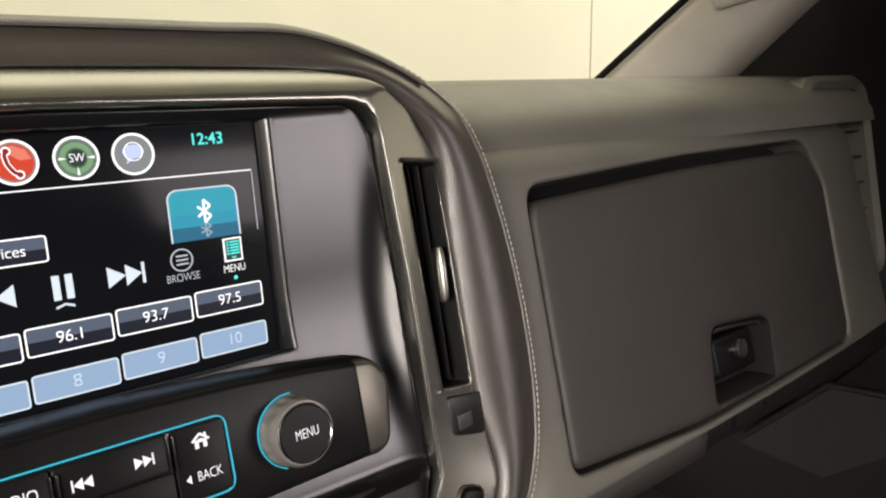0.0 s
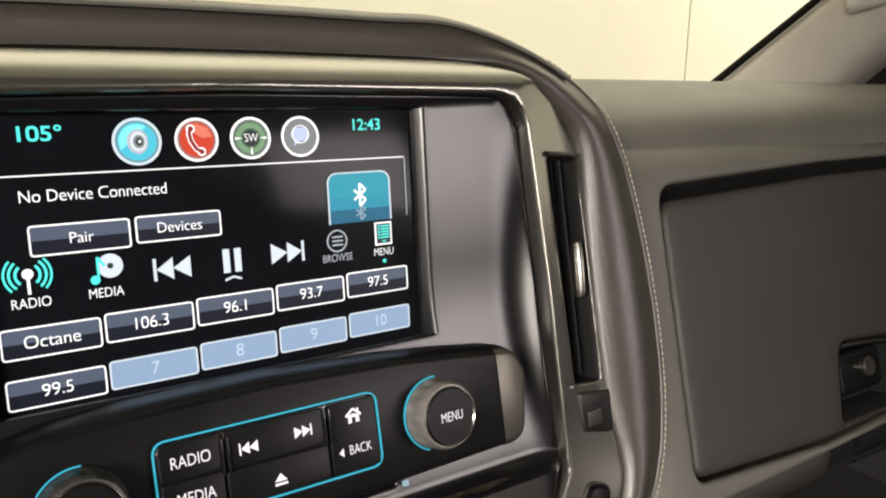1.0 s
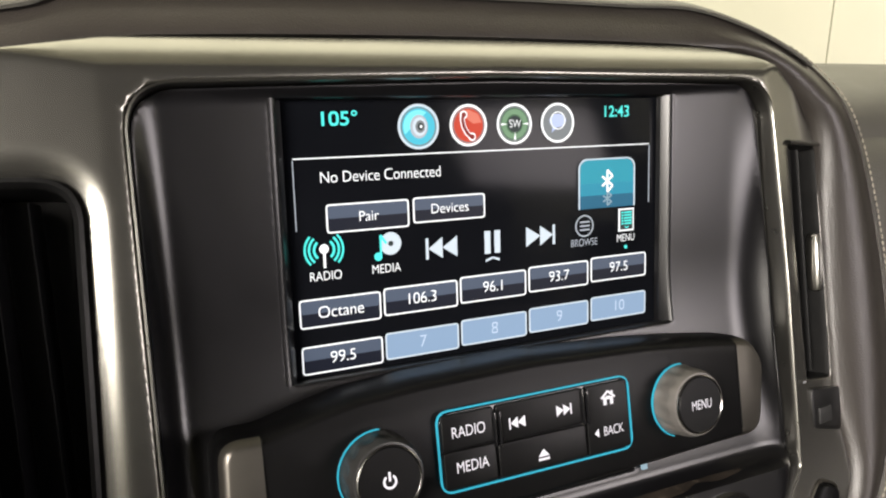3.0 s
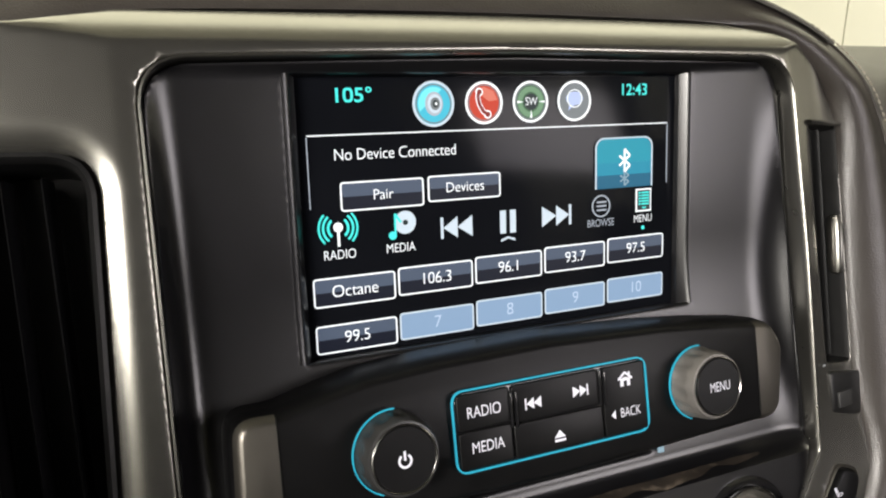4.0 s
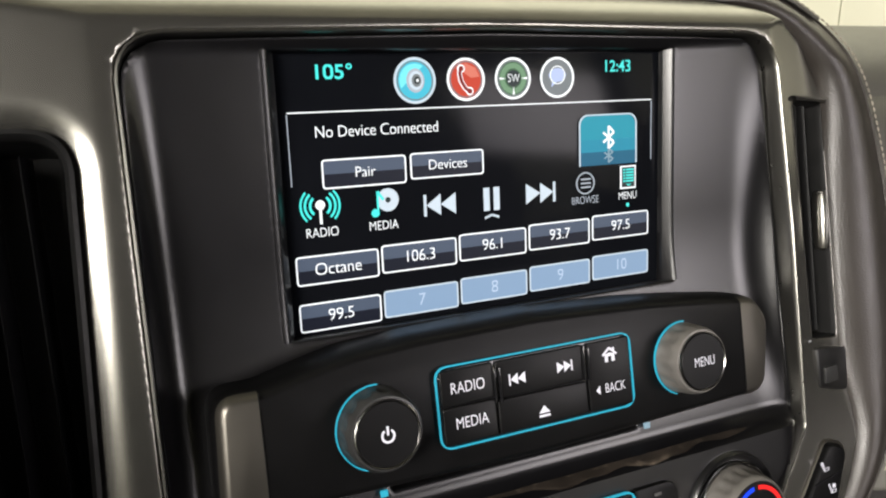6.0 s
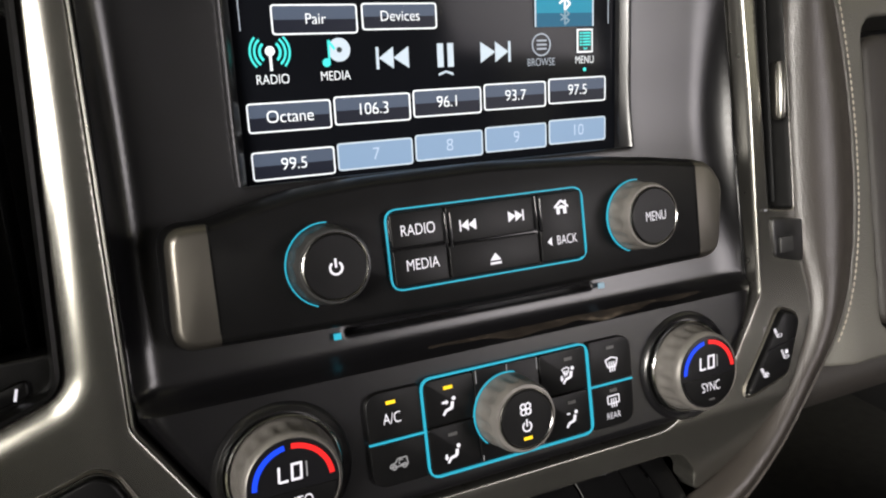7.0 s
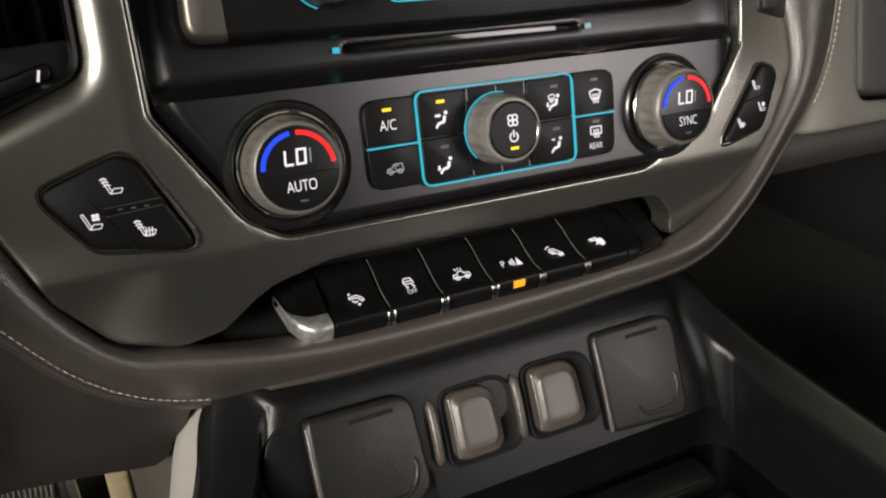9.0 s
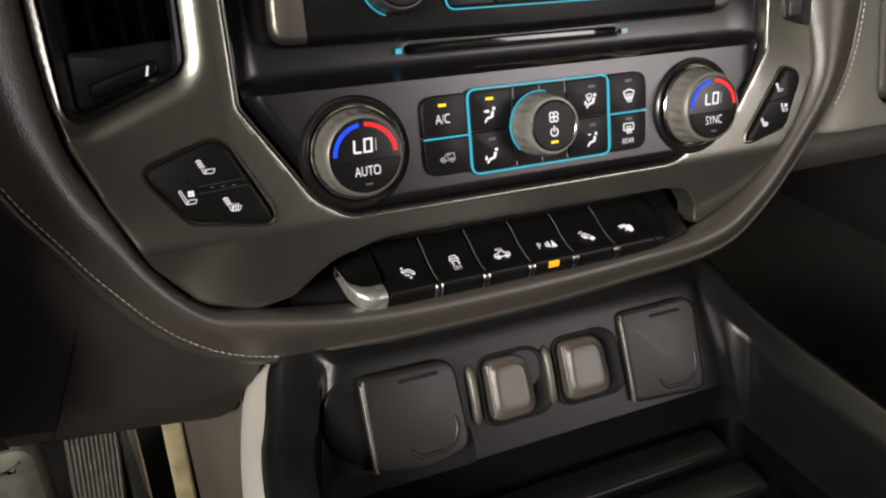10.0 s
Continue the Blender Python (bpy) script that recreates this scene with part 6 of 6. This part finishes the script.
for t in np.linspace(0, 1, 10):
    a, b = A0.lerp(A1, t), B0.lerp(B1, t)
    a = a + Vector((-0.03 * t * (1 - t), 0, 0))
    m = (a + b) / 2 + Vector((-0.030, -0.030, -0.012))
    rows.append([tuple(a + Vector((0.012, 0.014, 0.0))), tuple(a), tuple(a * 0.82 + m * 0.18 + Vector((-0.008, -0.004, 0))), tuple(a * 0.4 + m * 0.6), tuple(m), tuple(m * 0.5 + b * 0.5 + Vector((-0.004, -0.006, 0))), tuple(b), tuple(b + Vector((0.03, 0.02, 0)))])
pillar = thing("windshield_pillar_trim", "pale beige pillar trim beside the windshield with a grab handle", "pillar trim")
part("pillar_cover", loft(rows, False), PILLAR, pillar, "", 70)
h0, h1 = Vector((0.722, 0.140, 1.602)), Vector((0.880, 0.105, 1.604))
part("grab_handle", tube([h0 + Vector((0.006, 0.02, -0.002)), h0 + Vector((0.012, 0.002, 0.003)), h0.lerp(h1, 0.3) + Vector((0, -0.012, 0.012)), h0.lerp(h1, 0.7) + Vector((0, -0.012, 0.022)), h1 + Vector((0, 0.002, 0.02)), h1 + Vector((0.01, 0.03, 0.02))], 0.012, 12), HANDLE, pillar, "pale moulded grab handle")
part("glass_seal", tube([tuple(A0.lerp(A1, t) + Vector((-0.004 - 0.03 * t * (1 - t), 0.004, 0.002))) for t in np.linspace(0, 1, 10)], 0.0045, 8), SEAL_AND_SHADE, pillar, "black windshield seal")


def slab(name, corners, thick, mat, label, category):
    a, b, c, d = [Vector(p) for p in corners]
    nrm = (b - a).cross(d - a).normalized() * thick
    return single(name, loft([[tuple(p) for p in (a, b, c, d)], [tuple(p + nrm) for p in (a, b, c, d)]], True, True, True), mat, label, category, kind="structure")


slab("ceiling", ((-0.95, -1.9, 1.96), (-0.95, -0.16, 1.94), (0.95, -0.16, 1.94), (0.95, -1.9, 1.96)), 0.04, HEADLINER, "grey cloth headliner of the truck cab", "headliner")
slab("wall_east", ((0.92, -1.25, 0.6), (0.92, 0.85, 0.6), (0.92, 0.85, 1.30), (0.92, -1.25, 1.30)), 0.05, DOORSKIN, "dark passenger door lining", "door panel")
# The lamps reach these slabs; near-black colour puts the missing shade on them.
DOORFRAME = "frame round the passenger door window, coloured near-black to stay dark when lit"
slab("wall_east_sill", ((0.92, -0.94, 1.30), (0.92, 0.50, 1.30), (0.92, 0.306, 1.56), (0.92, -0.94, 1.56)), 0.05, SEAL_AND_SHADE, DOORFRAME, "door panel")
slab("wall_east_header", ((0.92, -0.94, 1.86), (0.92, 0.082, 1.86), (0.92, 0.00, 1.97), (0.92, -0.94, 1.97)), 0.05, SEAL_AND_SHADE, DOORFRAME, "door panel")
slab("wall_east_rear_post", ((0.92, -0.94, 1.56), (0.92, -0.82, 1.56), (0.92, -0.82, 1.86), (0.92, -0.94, 1.86)), 0.05, SEAL_AND_SHADE, DOORFRAME, "door panel")
slab("wall_east_front_post", ((0.92, -0.26, 1.56), (0.92, 0.306, 1.56), (0.92, 0.082, 1.86), (0.92, -0.26, 1.86)), 0.05, SEAL_AND_SHADE, DOORFRAME, "door panel")
slab("wall_south", ((-0.95, -1.9, 0.6), (0.95, -1.9, 0.6), (0.95, -1.9, 1.60), (-0.95, -1.9, 1.60)), 0.05, DOORSKIN, "dark rear wall of the truck cab below its window", "cab wall")
slab("wall_south_upper", ((-0.95, -1.9, 1.60), (0.30, -1.9, 1.60), (0.30, -1.9, 1.97), (-0.95, -1.9, 1.97)), 0.05, DOORSKIN, "dark rear cab corner beside the rear window", "cab wall")
slab("wall_north", ((-0.95, 0.80, 0.6), (0.95, 0.80, 0.6), (0.95, 0.80, 1.465), (-0.95, 0.80, 1.465)), 0.05, DOORSKIN, "dark bulkhead below the windshield", "bulkhead")
slab("floor", ((-0.95, -1.9, 0.80), (0.95, -1.9, 0.80), (0.95, 0.80, 0.80), (-0.95, 0.80, 0.80)), 0.05, CARPET, "dark carpet of the truck cab", "carpet")
slab("wall_west", ((-0.95, -1.9, 0.80), (-0.95, -1.55, 0.80), (-0.95, -1.55, 1.97), (-0.95, -1.9, 1.97)), 0.05, DOORSKIN, "dark cab side behind the open driver door", "door panel")
bm = loft([[(0.90, 0.12, 1.075), (0.90, 0.00, 1.075), (0.90, -0.10, 1.13)], [(0.74, 0.10, 1.085), (0.74, 0.00, 1.08), (0.74, -0.10, 1.16)], [(0.735, 0.085, 1.10), (0.735, 0.0, 1.19), (0.735, -0.10, 1.20)], [(0.90, 0.085, 1.12), (0.90, 0.0, 1.20), (0.90, -0.10, 1.21)]], False)
pocket = thing("door_pocket", "grey insert of the passenger door pocket", "door pocket")
part("pocket_insert", bm, MATGREY, pocket)
part("pocket_rim", tube([(0.735, 0.088, 1.101), (0.734, 0.0, 1.191), (0.734, -0.10, 1.201)], 0.004, 8), DOORSKIN, pocket, "dark rim of the pocket")

# ---- garage ----
wall = thing("garage_wall", "white wall panels of the garage with narrow joints", "wall", None, "", "structure")
for x0, x1 in ((-7.0, -2.6), (-2.594, 0.2), (0.206, 4.113), (4.127, 6.2), (6.206, 9.0)):
    part("panel", loft([[(x0, 3.1, -0.05), (x1, 3.1, -0.05), (x1, 3.1, 4.6), (x0, 3.1, 4.6)], [(x0, 3.2, -0.05), (x1, 3.2, -0.05), (x1, 3.2, 4.6), (x0, 3.2, 4.6)]], True, True, True), WALLWHITE, wall)
slab("wall_joint_backing", ((-7, 3.206, -0.05), (9, 3.206, -0.05), (9, 3.206, 4.6), (-7, 3.206, 4.6)), -0.05, SEAM, "dark backing behind the wall joints", "wall")
slab("garage_wall_east", ((8.9, -7, 0), (8.9, 3.3, 0), (8.9, 3.3, 4.6), (8.9, -7, 4.6)), -0.1, WALLWHITE, "white garage side wall", "wall")
slab("garage_wall_west", ((-6.5, -7, 0), (-6.5, 3.3, 0), (-6.5, 3.3, 4.6), (-6.5, -7, 4.6)), 0.1, WALLWHITE, "white garage side wall", "wall")
slab("garage_wall_south", ((-7, -6.9, 0), (9, -6.9, 0), (9, -6.9, 4.6), (-7, -6.9, 4.6)), 0.1, WALLWHITE, "white garage rear wall", "wall")
slab("garage_ceiling", ((-7, -7, 4.6), (9, -7, 4.6), (9, 3.3, 4.6), (-7, 3.3, 4.6)), 0.1, WALLWHITE, "white garage ceiling", "ceiling")
slab("ground", ((-7, -7, 0), (9, -7, 0), (9, 3.3, 0), (-7, 3.3, 0)), -0.1, CONCRETE, "grey concrete garage floor", "floor")
